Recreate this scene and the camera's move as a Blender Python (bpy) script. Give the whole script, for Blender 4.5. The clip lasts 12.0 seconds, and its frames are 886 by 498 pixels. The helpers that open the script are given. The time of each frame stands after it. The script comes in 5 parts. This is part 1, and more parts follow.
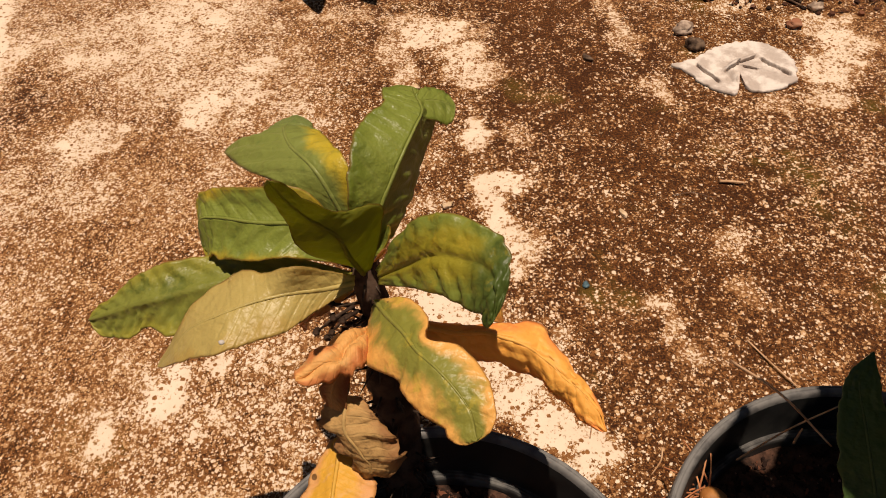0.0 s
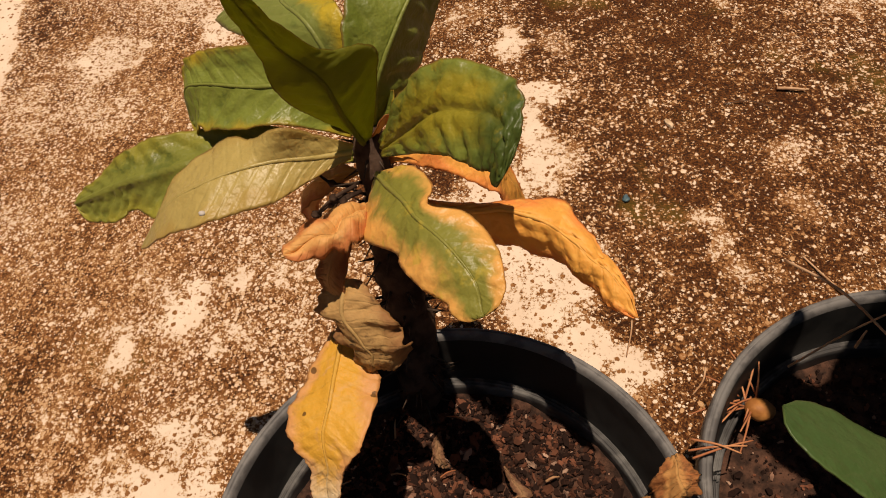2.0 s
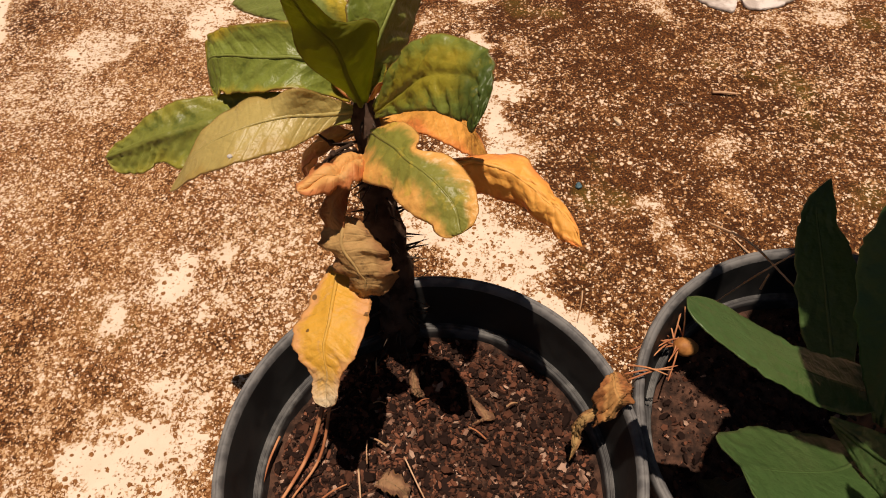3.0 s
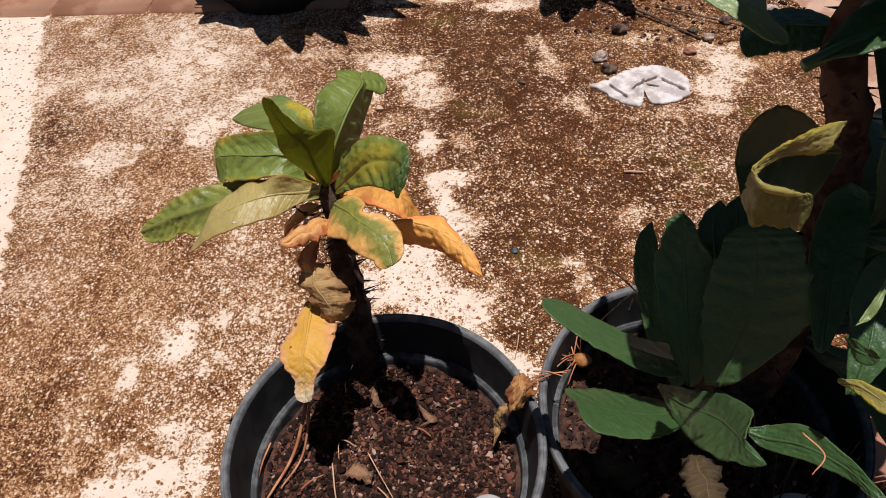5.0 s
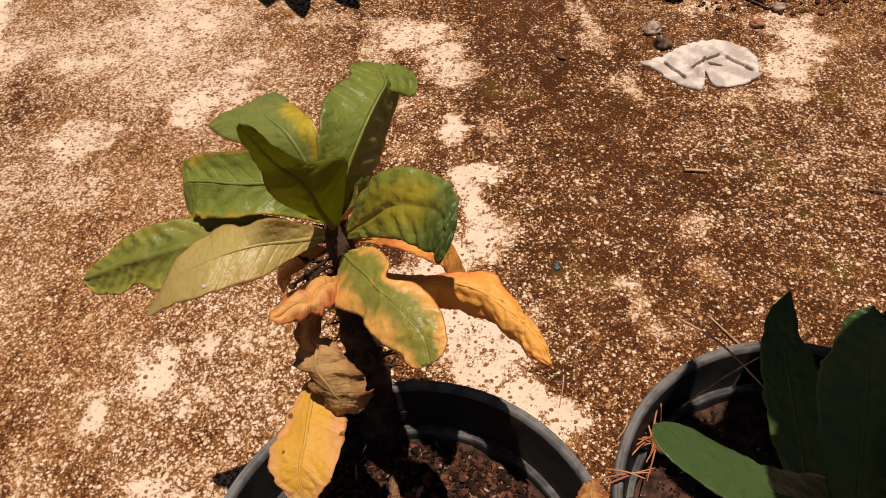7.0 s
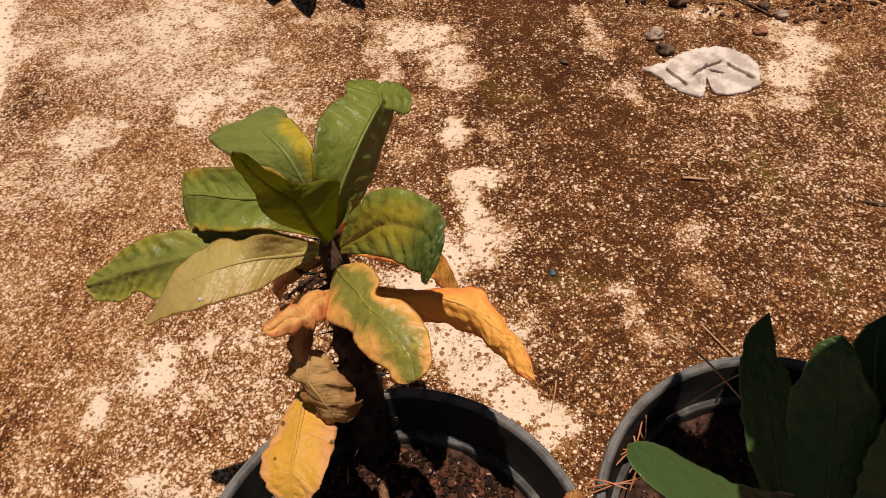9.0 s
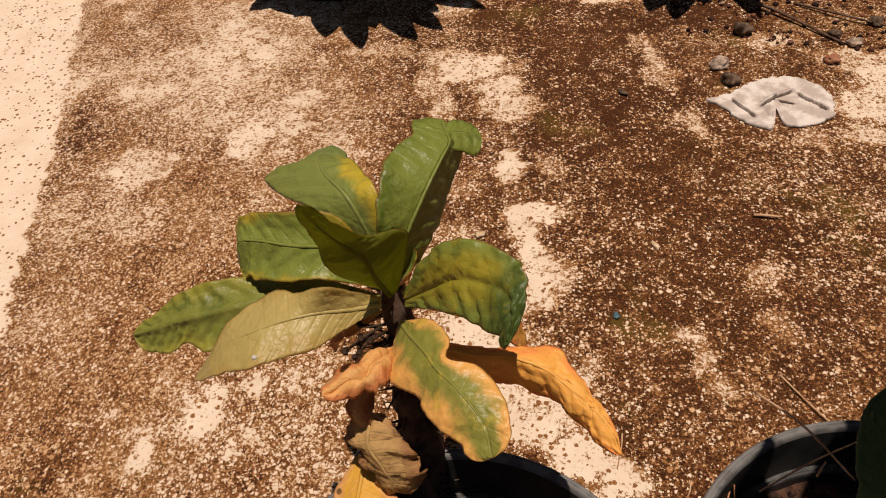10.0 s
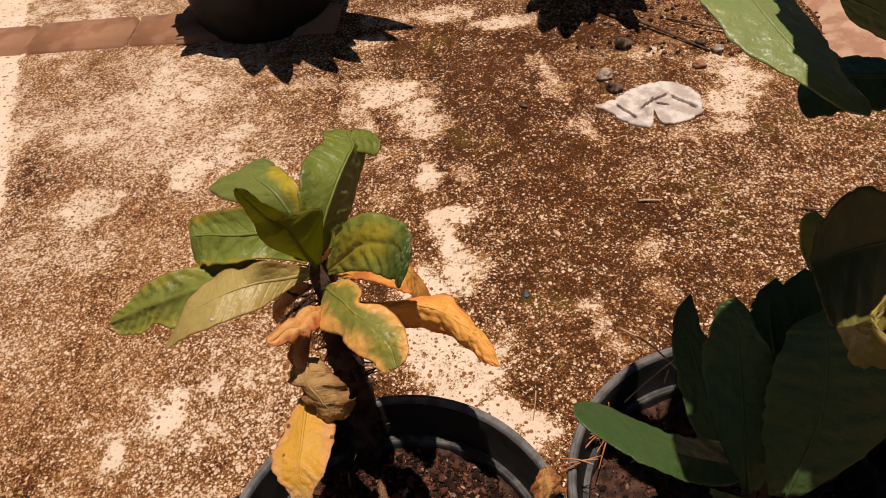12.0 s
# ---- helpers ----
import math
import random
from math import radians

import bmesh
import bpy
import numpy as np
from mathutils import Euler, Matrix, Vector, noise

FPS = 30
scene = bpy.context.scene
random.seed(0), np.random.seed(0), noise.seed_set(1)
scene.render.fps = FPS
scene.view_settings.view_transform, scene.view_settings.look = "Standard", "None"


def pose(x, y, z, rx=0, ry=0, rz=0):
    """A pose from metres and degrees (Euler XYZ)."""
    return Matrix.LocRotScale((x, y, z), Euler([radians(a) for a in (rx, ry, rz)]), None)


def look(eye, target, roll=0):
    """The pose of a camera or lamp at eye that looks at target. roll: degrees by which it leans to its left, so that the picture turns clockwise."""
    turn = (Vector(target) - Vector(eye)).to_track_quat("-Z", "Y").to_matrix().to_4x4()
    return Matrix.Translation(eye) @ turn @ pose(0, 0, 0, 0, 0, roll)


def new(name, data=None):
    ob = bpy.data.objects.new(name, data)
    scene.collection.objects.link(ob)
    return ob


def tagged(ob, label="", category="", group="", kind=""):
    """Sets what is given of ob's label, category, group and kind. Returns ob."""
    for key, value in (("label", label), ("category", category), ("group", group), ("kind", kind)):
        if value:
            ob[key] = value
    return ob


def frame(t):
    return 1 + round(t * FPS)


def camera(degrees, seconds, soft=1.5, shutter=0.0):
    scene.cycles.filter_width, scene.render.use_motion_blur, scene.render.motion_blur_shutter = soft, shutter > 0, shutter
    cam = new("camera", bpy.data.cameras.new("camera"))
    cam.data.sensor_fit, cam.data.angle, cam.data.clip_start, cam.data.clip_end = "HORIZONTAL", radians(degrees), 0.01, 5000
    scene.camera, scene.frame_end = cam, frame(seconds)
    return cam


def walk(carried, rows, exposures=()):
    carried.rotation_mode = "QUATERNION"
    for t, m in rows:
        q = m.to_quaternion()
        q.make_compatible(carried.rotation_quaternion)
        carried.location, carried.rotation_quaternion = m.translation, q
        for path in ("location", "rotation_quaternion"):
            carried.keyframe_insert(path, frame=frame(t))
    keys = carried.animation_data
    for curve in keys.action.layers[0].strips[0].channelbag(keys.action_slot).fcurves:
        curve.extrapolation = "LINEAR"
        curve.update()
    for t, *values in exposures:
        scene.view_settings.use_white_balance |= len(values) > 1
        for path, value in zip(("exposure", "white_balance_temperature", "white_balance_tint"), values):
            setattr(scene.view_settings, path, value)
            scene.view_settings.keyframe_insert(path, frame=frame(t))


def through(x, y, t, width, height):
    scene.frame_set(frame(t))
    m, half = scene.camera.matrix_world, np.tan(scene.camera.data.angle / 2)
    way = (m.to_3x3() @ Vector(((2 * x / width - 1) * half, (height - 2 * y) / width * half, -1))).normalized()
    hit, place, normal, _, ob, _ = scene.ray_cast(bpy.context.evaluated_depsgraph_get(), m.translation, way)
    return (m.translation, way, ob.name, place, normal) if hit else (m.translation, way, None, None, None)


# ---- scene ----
cam = camera(63.8, 12.0, soft=1.0)
PATH = [
    (0, (0.073, -0.021, 0.629), (-0.083, 1.217, -0.934), -4.3),
    (0.5, (0.076, 0.025, 0.604), (-0.137, 1.317, -0.907), -5.1),
    (1, (0.082, 0.042, 0.576), (-0.175, 1.265, -0.986), -6.7),
    (1.5, (0.08, 0.027, 0.57), (-0.207, 1.171, -1.046), -9.1),
    (2, (0.086, -0.023, 0.573), (-0.19, 1.087, -1.067), -9.7),
    (2.5, (0.083, -0.059, 0.59), (-0.088, 1.037, -1.074), -4.6),
    (2.7, (0.082, -0.069, 0.595), (-0.084, 1.045, -1.058), -4.3),
    (4.3, (0.116, -0.232, 0.712), (-0.03, 1.057, -0.81), -4.1),
    (4.5, (0.118, -0.235, 0.718), (0.003, 1.066, -0.797), -2.9),
    (5, (0.13, -0.219, 0.708), (0.006, 1.139, -0.755), -4.5),
    (5.5, (0.125, -0.176, 0.69), (-0.007, 1.126, -0.822), -4.9),
    (6, (0.102, -0.113, 0.666), (-0.019, 1.15, -0.879), -3.5),
    (6.5, (0.096, -0.069, 0.645), (-0.053, 1.169, -0.919), -4.5),
    (6.7, (0.093, -0.069, 0.637), (-0.044, 1.203, -0.901), -4.1),
    (8.5, (0.108, -0.071, 0.655), (-0.052, 1.174, -0.902), -4.8),
    (9, (0.104, -0.065, 0.656), (-0.051, 1.185, -0.898), -3.8),
    (9.5, (0.095, -0.041, 0.647), (-0.058, 1.226, -0.893), -3.4),
    (10, (0.083, -0.033, 0.639), (-0.187, 1.262, -0.861), -6.8),
    (10.5, (0.093, -0.042, 0.64), (-0.15, 1.22, -0.893), -7.0),
    (11, (0.096, -0.047, 0.641), (-0.151, 1.211, -0.894), -7.4),
    (11.5, (0.103, -0.092, 0.666), (-0.097, 1.207, -0.841), -7.4),
    (12, (0.123, -0.132, 0.696), (-0.004, 1.231, -0.761), -7.1),
]
# the clip's own white balance and exposure: warm, but cooler while the camera is drawn back
GRADE = [(0.0, 0.1, 7550, 15), (1.0, -0.25, 7750, 16), (1.5, -0.15, 7800, 16), (2.7, 0.1, 7550, 16), (4.3, 0.2, 5600, 11), (5.5, 0.2, 5650, 11), (6.5, 0.1, 6800, 14), (8.5, 0.05, 7000, 15), (10.5, -0.08, 6950, 15), (12.0, 0.0, 6850, 15)]
walk(cam, [(t, look(eye, target, roll)) for t, eye, target, roll in PATH], GRADE)

# ---- world and sun ----
world = bpy.data.worlds.new("sky")
scene.world = world
world.use_nodes = True
wn = world.node_tree
sky = wn.nodes.new("ShaderNodeTexSky")
sky.sky_type = 'NISHITA'
sky.sun_disc = False
sky.sun_elevation = radians(88)
sky.sun_rotation = radians(60)
wn.links.new(sky.outputs[0], wn.nodes["Background"].inputs[0])
wn.nodes["Background"].inputs[1].default_value = 0.024
sun_data = bpy.data.lights.new("sun", 'SUN')
sun_data.energy = 4.5
sun_data.angle = radians(0.53)
sun_data.color = (1.0, 0.92, 0.82)
sun = new("sun", sun_data)
sun.matrix_world = look((0.03, 0.02, 1.0), (0, 0, 0))


# ---- helpers for materials ----
def mat(name):
    m = bpy.data.materials.new(name)
    m.use_nodes = True
    nt = m.node_tree
    return m, nt, nt.nodes["Principled BSDF"]


def node(nt, kind, **values):
    n = nt.nodes.new("ShaderNode" + kind)
    for k, v in values.items():
        n.inputs[k.replace("_", " ")].default_value = v
    return n


def math_node(nt, op, a, b=0.0, c=0.0):
    n = nt.nodes.new("ShaderNodeMath")
    n.operation = op
    for i, v in enumerate((a, b, c)):
        if hasattr(v, "links"):
            nt.links.new(v, n.inputs[i])
        else:
            n.inputs[i].default_value = v
    return n.outputs[0]


def mix(nt, f, a, b):
    n = nt.nodes.new("ShaderNodeMix")
    n.data_type = 'RGBA'
    for i, v in ((0, f), (6, a), (7, b)):
        if hasattr(v, "links"):
            nt.links.new(v, n.inputs[i])
        elif i == 0:
            n.inputs[0].default_value = v
        else:
            n.inputs[i].default_value = (*v, 1)
    return n.outputs[2]


def step(nt, v, lo, hi):
    n = nt.nodes.new("ShaderNodeMapRange")
    n.interpolation_type = 'SMOOTHSTEP'
    nt.links.new(v, n.inputs[0])
    n.inputs[1].default_value, n.inputs[2].default_value = lo, hi
    return n.outputs[0]


def noise_tex(nt, scale, detail=3.0, rough=0.55, coords="Object", stretch=None):
    co = nt.nodes.new("ShaderNodeTexCoord").outputs[coords]
    if stretch:
        mp = nt.nodes.new("ShaderNodeMapping")
        mp.inputs["Scale"].default_value = stretch
        nt.links.new(co, mp.inputs[0])
        co = mp.outputs[0]
    n = node(nt, "TexNoise", Scale=scale, Detail=detail, Roughness=rough)
    nt.links.new(co, n.inputs["Vector"])
    return n.outputs[0]


def bump(nt, height, strength, distance, bsdf):
    b = node(nt, "Bump", Strength=strength, Distance=distance)
    nt.links.new(height, b.inputs["Height"])
    nt.links.new(b.outputs[0], bsdf.inputs["Normal"])
    return b


def two_tone(name, a, b, scale, rough=0.7, rough_b=None, bump_scale=None, bump_strength=0.3, dist=0.001, lo=0.4, hi=0.6, stretch=None, gloss=0.3):
    m, nt, p = mat(name)
    p.inputs["Specular IOR Level"].default_value = gloss
    f = step(nt, noise_tex(nt, scale, 4, stretch=stretch), lo, hi)
    nt.links.new(mix(nt, f, a, b), p.inputs["Base Color"])
    p.inputs["Roughness"].default_value = rough
    if rough_b is not None:
        r = math_node(nt, 'MULTIPLY_ADD', f, rough_b - rough, rough)
        nt.links.new(r, p.inputs["Roughness"])
    bump(nt, noise_tex(nt, bump_scale or scale * 3, 4, stretch=stretch), bump_strength, dist, p)
    return m


# ---- materials ----
def ground_material():
    """Old concrete with a washed surface: pale sand grains standing in dark grime; 'wear' says how much of it is clean."""
    m, nt, p = mat("weathered_concrete")
    wear = nt.nodes.new("ShaderNodeAttribute")
    wear.attribute_name = "wear"
    w = wear.outputs["Fac"]
    co = nt.nodes.new("ShaderNodeTexCoord").outputs["Object"]
    wobble = node(nt, "TexNoise", Scale=420.0, Detail=2.0)
    nt.links.new(co, wobble.inputs["Vector"])
    shift = nt.nodes.new("ShaderNodeVectorMath")
    shift.operation = 'MULTIPLY_ADD'
    nt.links.new(wobble.outputs["Color"], shift.inputs[0])
    shift.inputs[1].default_value = (0.0035, 0.0035, 0.0)
    nt.links.new(co, shift.inputs[2])
    fine = noise_tex(nt, 330, 3, 0.65)
    mid = noise_tex(nt, 62, 4, 0.6)
    wide = noise_tex(nt, 19, 5, 0.6)
    # how clean the surface is just here
    here = math_node(nt, 'ADD', math_node(nt, 'MULTIPLY_ADD', math_node(nt, 'SUBTRACT', noise_tex(nt, 170, 3, 0.6), 0.5), 0.75, w), math_node(nt, 'ADD', math_node(nt, 'MULTIPLY', math_node(nt, 'SUBTRACT', mid, 0.5), 0.70), math_node(nt, 'MULTIPLY', math_node(nt, 'SUBTRACT', wide, 0.5), 0.75)))

    def grains(scale, base, gain, size, floor):
        v = node(nt, "TexVoronoi", Scale=scale, Randomness=1.0)
        nt.links.new(shift.outputs[0], v.inputs["Vector"])
        sp = nt.nodes.new("ShaderNodeSeparateColor")
        nt.links.new(v.outputs["Color"], sp.inputs[0])
        often = math_node(nt, 'MULTIPLY_ADD', here, gain, base)
        chosen = step(nt, math_node(nt, 'SUBTRACT', often, sp.outputs[0]), -0.03, 0.05)
        radius = math_node(nt, 'MULTIPLY_ADD', sp.outputs[1], size * 0.6, size * 0.6)
        shape = step(nt, math_node(nt, 'SUBTRACT', radius, v.outputs["Distance"]), -0.08, 0.12)
        return math_node(nt, 'MULTIPLY', math_node(nt, 'MULTIPLY', chosen, shape), math_node(nt, 'MULTIPLY_ADD', sp.outputs[2], 1.0 - floor, floor))
    dots = math_node(nt, 'MAXIMUM', grains(300, 0.12, 1.40, 0.56, 0.38), grains(540, 0.17, 1.40, 0.56, 0.30))
    dots = math_node(nt, 'MAXIMUM', dots, grains(110, 0.075, 0.15, 0.32, 0.60))
    dots = math_node(nt, 'MAXIMUM', dots, grains(190, 0.11, 0.70, 0.42, 0.55))
    # worn patches: the cement itself, with dark pits left in it
    clean = step(nt, math_node(nt, 'ADD', here, math_node(nt, 'MULTIPLY', math_node(nt, 'SUBTRACT', fine, 0.5), 1.0)), 0.40, 0.70)
    pit = node(nt, "TexVoronoi", Scale=170.0, Randomness=1.0)
    nt.links.new(shift.outputs[0], pit.inputs["Vector"])
    ps = nt.nodes.new("ShaderNodeSeparateColor")
    nt.links.new(pit.outputs["Color"], ps.inputs[0])
    hole = math_node(nt, 'MULTIPLY', step(nt, math_node(nt, 'SUBTRACT', 0.62, ps.outputs[0]), -0.01, 0.01), step(nt, math_node(nt, 'SUBTRACT', math_node(nt, 'MULTIPLY', ps.outputs[1], 0.46), pit.outputs["Distance"]), -0.05, 0.08))
    clean = math_node(nt, 'MULTIPLY', clean, math_node(nt, 'SUBTRACT', 1.0, math_node(nt, 'MULTIPLY', hole, 0.85)))
    light = math_node(nt, 'MAXIMUM', clean, math_node(nt, 'MULTIPLY', dots, math_node(nt, 'SUBTRACT', 1.0, math_node(nt, 'MULTIPLY', hole, 0.6))))
    # grime is thin in places and lets the brown through
    thin = math_node(nt, 'MULTIPLY_ADD', here, 0.45, math_node(nt, 'MULTIPLY', math_node(nt, 'SUBTRACT', fine, 0.42), 0.9))
    light = math_node(nt, 'MAXIMUM', light, math_node(nt, 'MINIMUM', thin, 0.27))
    big = step(nt, noise_tex(nt, 6, 4), 0.35, 0.65)
    dark = mix(nt, big, (0.070, 0.0205, 0.0045), (0.112, 0.037, 0.009))
    soot = step(nt, noise_tex(nt, 470, 2), 0.42, 0.56)
    dark = mix(nt, math_node(nt, 'MULTIPLY', soot, 0.95), dark, (0.024, 0.008, 0.003))
    moss = step(nt, noise_tex(nt, 7.5, 4), 0.58, 0.70)
    dark = mix(nt, math_node(nt, 'MULTIPLY', moss, 0.75), dark, (0.085, 0.055, 0.006))
    brown = mix(nt, noise_tex(nt, 35, 4), (0.205, 0.079, 0.023), (0.315, 0.136, 0.049))
    tan = mix(nt, noise_tex(nt, 90, 3), (0.44, 0.245, 0.115), (0.58, 0.37, 0.205))
    pale = mix(nt, noise_tex(nt, 25, 3), (0.57, 0.42, 0.30), (0.77, 0.63, 0.505))
    col = mix(nt, step(nt, light, 0.05, 0.38), dark, brown)
    col = mix(nt, step(nt, light, 0.33, 0.66), col, tan)
    col = mix(nt, step(nt, light, 0.62, 0.95), col, pale)
    nt.links.new(col, p.inputs["Base Color"])
    p.inputs["Roughness"].default_value = 0.9
    p.inputs["Specular IOR Level"].default_value = 0.15
    h = math_node(nt, 'ADD', math_node(nt, 'MULTIPLY', light, 0.7), math_node(nt, 'MULTIPLY', fine, 0.6))
    bump(nt, h, 0.85, 0.0016, p)
    return m


def leaf_material(name, body, margin, spread=0.75, side=0, tip=None, under=None, blotch=None, blotch_amount=0.0, through=0.25, rough=0.40, spots=0.0, rim=(0.20, 0.09, 0.02), veins=1.0, tip_from=0.45, gloss=0.40):
    """A leaf: colour runs from the rib to the margin and the tip, uneven, with side veins; light comes through it."""
    m, nt, p = mat(name)
    uv = nt.nodes.new("ShaderNodeUVMap")
    uv.uv_map = "along"
    sep = nt.nodes.new("ShaderNodeSeparateXYZ")
    nt.links.new(uv.outputs[0], sep.inputs[0])
    s, u = sep.outputs[0], math_node(nt, 'ABSOLUTE', math_node(nt, 'SUBTRACT', math_node(nt, 'MULTIPLY', sep.outputs[1], 2.0), 1.0))
    uneven = noise_tex(nt, 45, 4, 0.6)
    fine = noise_tex(nt, 260, 4, 0.6)
    f = math_node(nt, 'ADD', u, math_node(nt, 'MULTIPLY', math_node(nt, 'SUBTRACT', uneven, 0.5), 1.7))
    edge = step(nt, f, spread - 0.25, spread + 0.25)
    if side:
        edge = math_node(nt, 'MULTIPLY', edge, step(nt, math_node(nt, 'MULTIPLY', math_node(nt, 'SUBTRACT', sep.outputs[1], 0.5), float(side)), 0.05, 0.2))
    col = mix(nt, edge, body, margin)
    if tip:
        g = math_node(nt, 'ADD', s, math_node(nt, 'MULTIPLY', math_node(nt, 'SUBTRACT', uneven, 0.5), 0.9))
        col = mix(nt, step(nt, g, tip_from, tip_from + 0.35), col, tip)
    if blotch:
        col = mix(nt, math_node(nt, 'MULTIPLY', step(nt, noise_tex(nt, 75, 4, 0.65), 0.56, 0.68), blotch_amount), col, blotch)
    # side veins run out from the rib
    vein = math_node(nt, 'SINE', math_node(nt, 'MULTIPLY', math_node(nt, 'SUBTRACT', s, math_node(nt, 'MULTIPLY', u, 0.10)), 85.0))
    vein = step(nt, math_node(nt, 'ADD', vein, math_node(nt, 'MULTIPLY', uneven, 0.5)), 0.75, 1.4)
    rib = step(nt, math_node(nt, 'SUBTRACT', 1.0, u), 0.93, 0.99)
    line = math_node(nt, 'MAXIMUM', math_node(nt, 'MULTIPLY', vein, 0.10 * veins), math_node(nt, 'MULTIPLY', rib, 0.22 * veins))
    pale = mix(nt, 0.5, col, (0.45, 0.42, 0.16))
    col = mix(nt, line, col, pale)
    col = mix(nt, math_node(nt, 'MULTIPLY', fine, 0.25), col, mix(nt, 0.6, col, (0.0, 0.0, 0.0)))
    if spots:
        v = node(nt, "TexVoronoi", Scale=150.0, Randomness=1.0)
        nt.links.new(nt.nodes.new("ShaderNodeTexCoord").outputs["Object"], v.inputs["Vector"])
        vs = nt.nodes.new("ShaderNodeSeparateColor")
        nt.links.new(v.outputs["Color"], vs.inputs[0])
        dot = math_node(nt, 'MULTIPLY', step(nt, math_node(nt, 'SUBTRACT', spots, vs.outputs[0]), -0.01, 0.01), step(nt, math_node(nt, 'SUBTRACT', math_node(nt, 'MULTIPLY_ADD', vs.outputs[1], 0.25, 0.10), v.outputs["Distance"]), 0.0, 0.06))
        col = mix(nt, math_node(nt, 'MULTIPLY', dot, 0.85), col, (0.10, 0.045, 0.012))
    col = mix(nt, math_node(nt, 'MULTIPLY', step(nt, math_node(nt, 'ADD', u, math_node(nt, 'MULTIPLY', fine, 0.04)), 0.97, 1.01), 0.6), col, rim)
    nt.links.new(col, p.inputs["Base Color"])
    nt.links.new(math_node(nt, 'MULTIPLY_ADD', uneven, 0.25, rough - 0.1), p.inputs["Roughness"])
    p.inputs["Specular IOR Level"].default_value = gloss
    h = math_node(nt, 'ADD', math_node(nt, 'MULTIPLY', line, -0.7), math_node(nt, 'MULTIPLY', uneven, 0.9))
    h = math_node(nt, 'ADD', h, math_node(nt, 'MULTIPLY', noise_tex(nt, 130, 3, 0.55), 0.5))
    bump(nt, h, 0.85, 0.0028, p)
    thin = nt.nodes.new("ShaderNodeBsdfTranslucent")
    nt.links.new(mix(nt, 0.35, col, (0.5, 0.45, 0.05)) if through < 0.5 else col, thin.inputs[0])
    both = nt.nodes.new("ShaderNodeMixShader")
    both.inputs[0].default_value = through
    nt.links.new(p.outputs[0], both.inputs[1])
    nt.links.new(thin.outputs[0], both.inputs[2])
    nt.links.new(both.outputs[0], nt.nodes["Material Output"].inputs[0])
    return m


GREEN, DEEP, YELLOW = (0.22, 0.26, 0.045), (0.075, 0.11, 0.02), (0.46, 0.34, 0.035)
M_GROUND = ground_material()
M_LEAF = leaf_material("green_leaf", GREEN, (0.15, 0.19, 0.025), 0.8, blotch=DEEP, blotch_amount=0.5, veins=1.2)
M_LEAF_EDGE = leaf_material("green_leaf_yellow_edge", GREEN, YELLOW, 0.92, blotch=DEEP, blotch_amount=0.5)
M_LEAF_HALF = leaf_material("yellowing_leaf", (0.33, 0.28, 0.03), GREEN, 0.6, tip=DEEP, blotch=YELLOW, blotch_amount=0.5, veins=0.3)
M_LEFT = leaf_material("green_veined_leaf", (0.23, 0.24, 0.045), (0.33, 0.30, 0.045), 0.75, blotch=(0.11, 0.14, 0.025), blotch_amount=0.7, veins=0.3)
M_ONESIDE = leaf_material("green_leaf_one_yellow_margin", (0.23, 0.265, 0.06), (0.56, 0.42, 0.04), 0.5, side=1, tip=(0.20, 0.24, 0.065), blotch=(0.10, 0.16, 0.035), blotch_amount=0.35)
M_PALE = leaf_material("pale_leaf_underside", (0.49, 0.37, 0.12), (0.46, 0.315, 0.09), 0.8, through=0.2)
M_ORANGE = leaf_material("orange_leaf", (0.95, 0.45, 0.09), (0.94, 0.32, 0.08), 0.75, blotch=(0.95, 0.56, 0.13), blotch_amount=0.6, through=0.22, rough=0.55, rim=(0.55, 0.12, 0.04))
M_ORGREEN = leaf_material("green_orange_leaf", (0.27, 0.26, 0.05), (0.86, 0.45, 0.12), 0.60, blotch=(0.55, 0.42, 0.06), blotch_amount=0.6, spots=0.02, rim=(0.35, 0.12, 0.03), veins=0.6)
M_OLIVE = leaf_material("olive_leaf", (0.36, 0.375, 0.05), (0.38, 0.38, 0.05), 0.9, blotch=(0.27, 0.29, 0.035), blotch_amount=0.4, through=0.75)
M_SHRED = leaf_material("leaf_shred", (0.30, 0.16, 0.08), (0.17, 0.075, 0.04), 0.6, blotch=(0.08, 0.035, 0.018), blotch_amount=0.7, through=0.08, rough=0.85)
M_YELLOW = leaf_material("yellow_leaf", (0.76, 0.40, 0.05), (0.74, 0.36, 0.13), 0.75, tip=(0.70, 0.54, 0.34), blotch=(0.75, 0.42, 0.16), blotch_amount=0.5, rough=0.55, spots=0.22, tip_from=0.64, rim=(0.6, 0.25, 0.08))
M_DRY = leaf_material("dry_leaf", (0.46, 0.27, 0.10), (0.30, 0.14, 0.05), 0.7, blotch=(0.07, 0.03, 0.012), blotch_amount=0.85, through=0.10, rough=0.8)
M_PINKDRY = leaf_material("curled_leaf", (0.84, 0.43, 0.14), (0.66, 0.22, 0.07), 0.6, blotch=(0.66, 0.42, 0.17), blotch_amount=0.5, rough=0.65)
M_DARKLEAF = leaf_material("smooth_green_leaf", (0.047, 0.090, 0.025), (0.053, 0.098, 0.027), 0.8, blotch=(0.036, 0.068, 0.018), blotch_amount=0.3, through=0.0, gloss=0.36, rim=(0.07, 0.11, 0.03), veins=0.15)
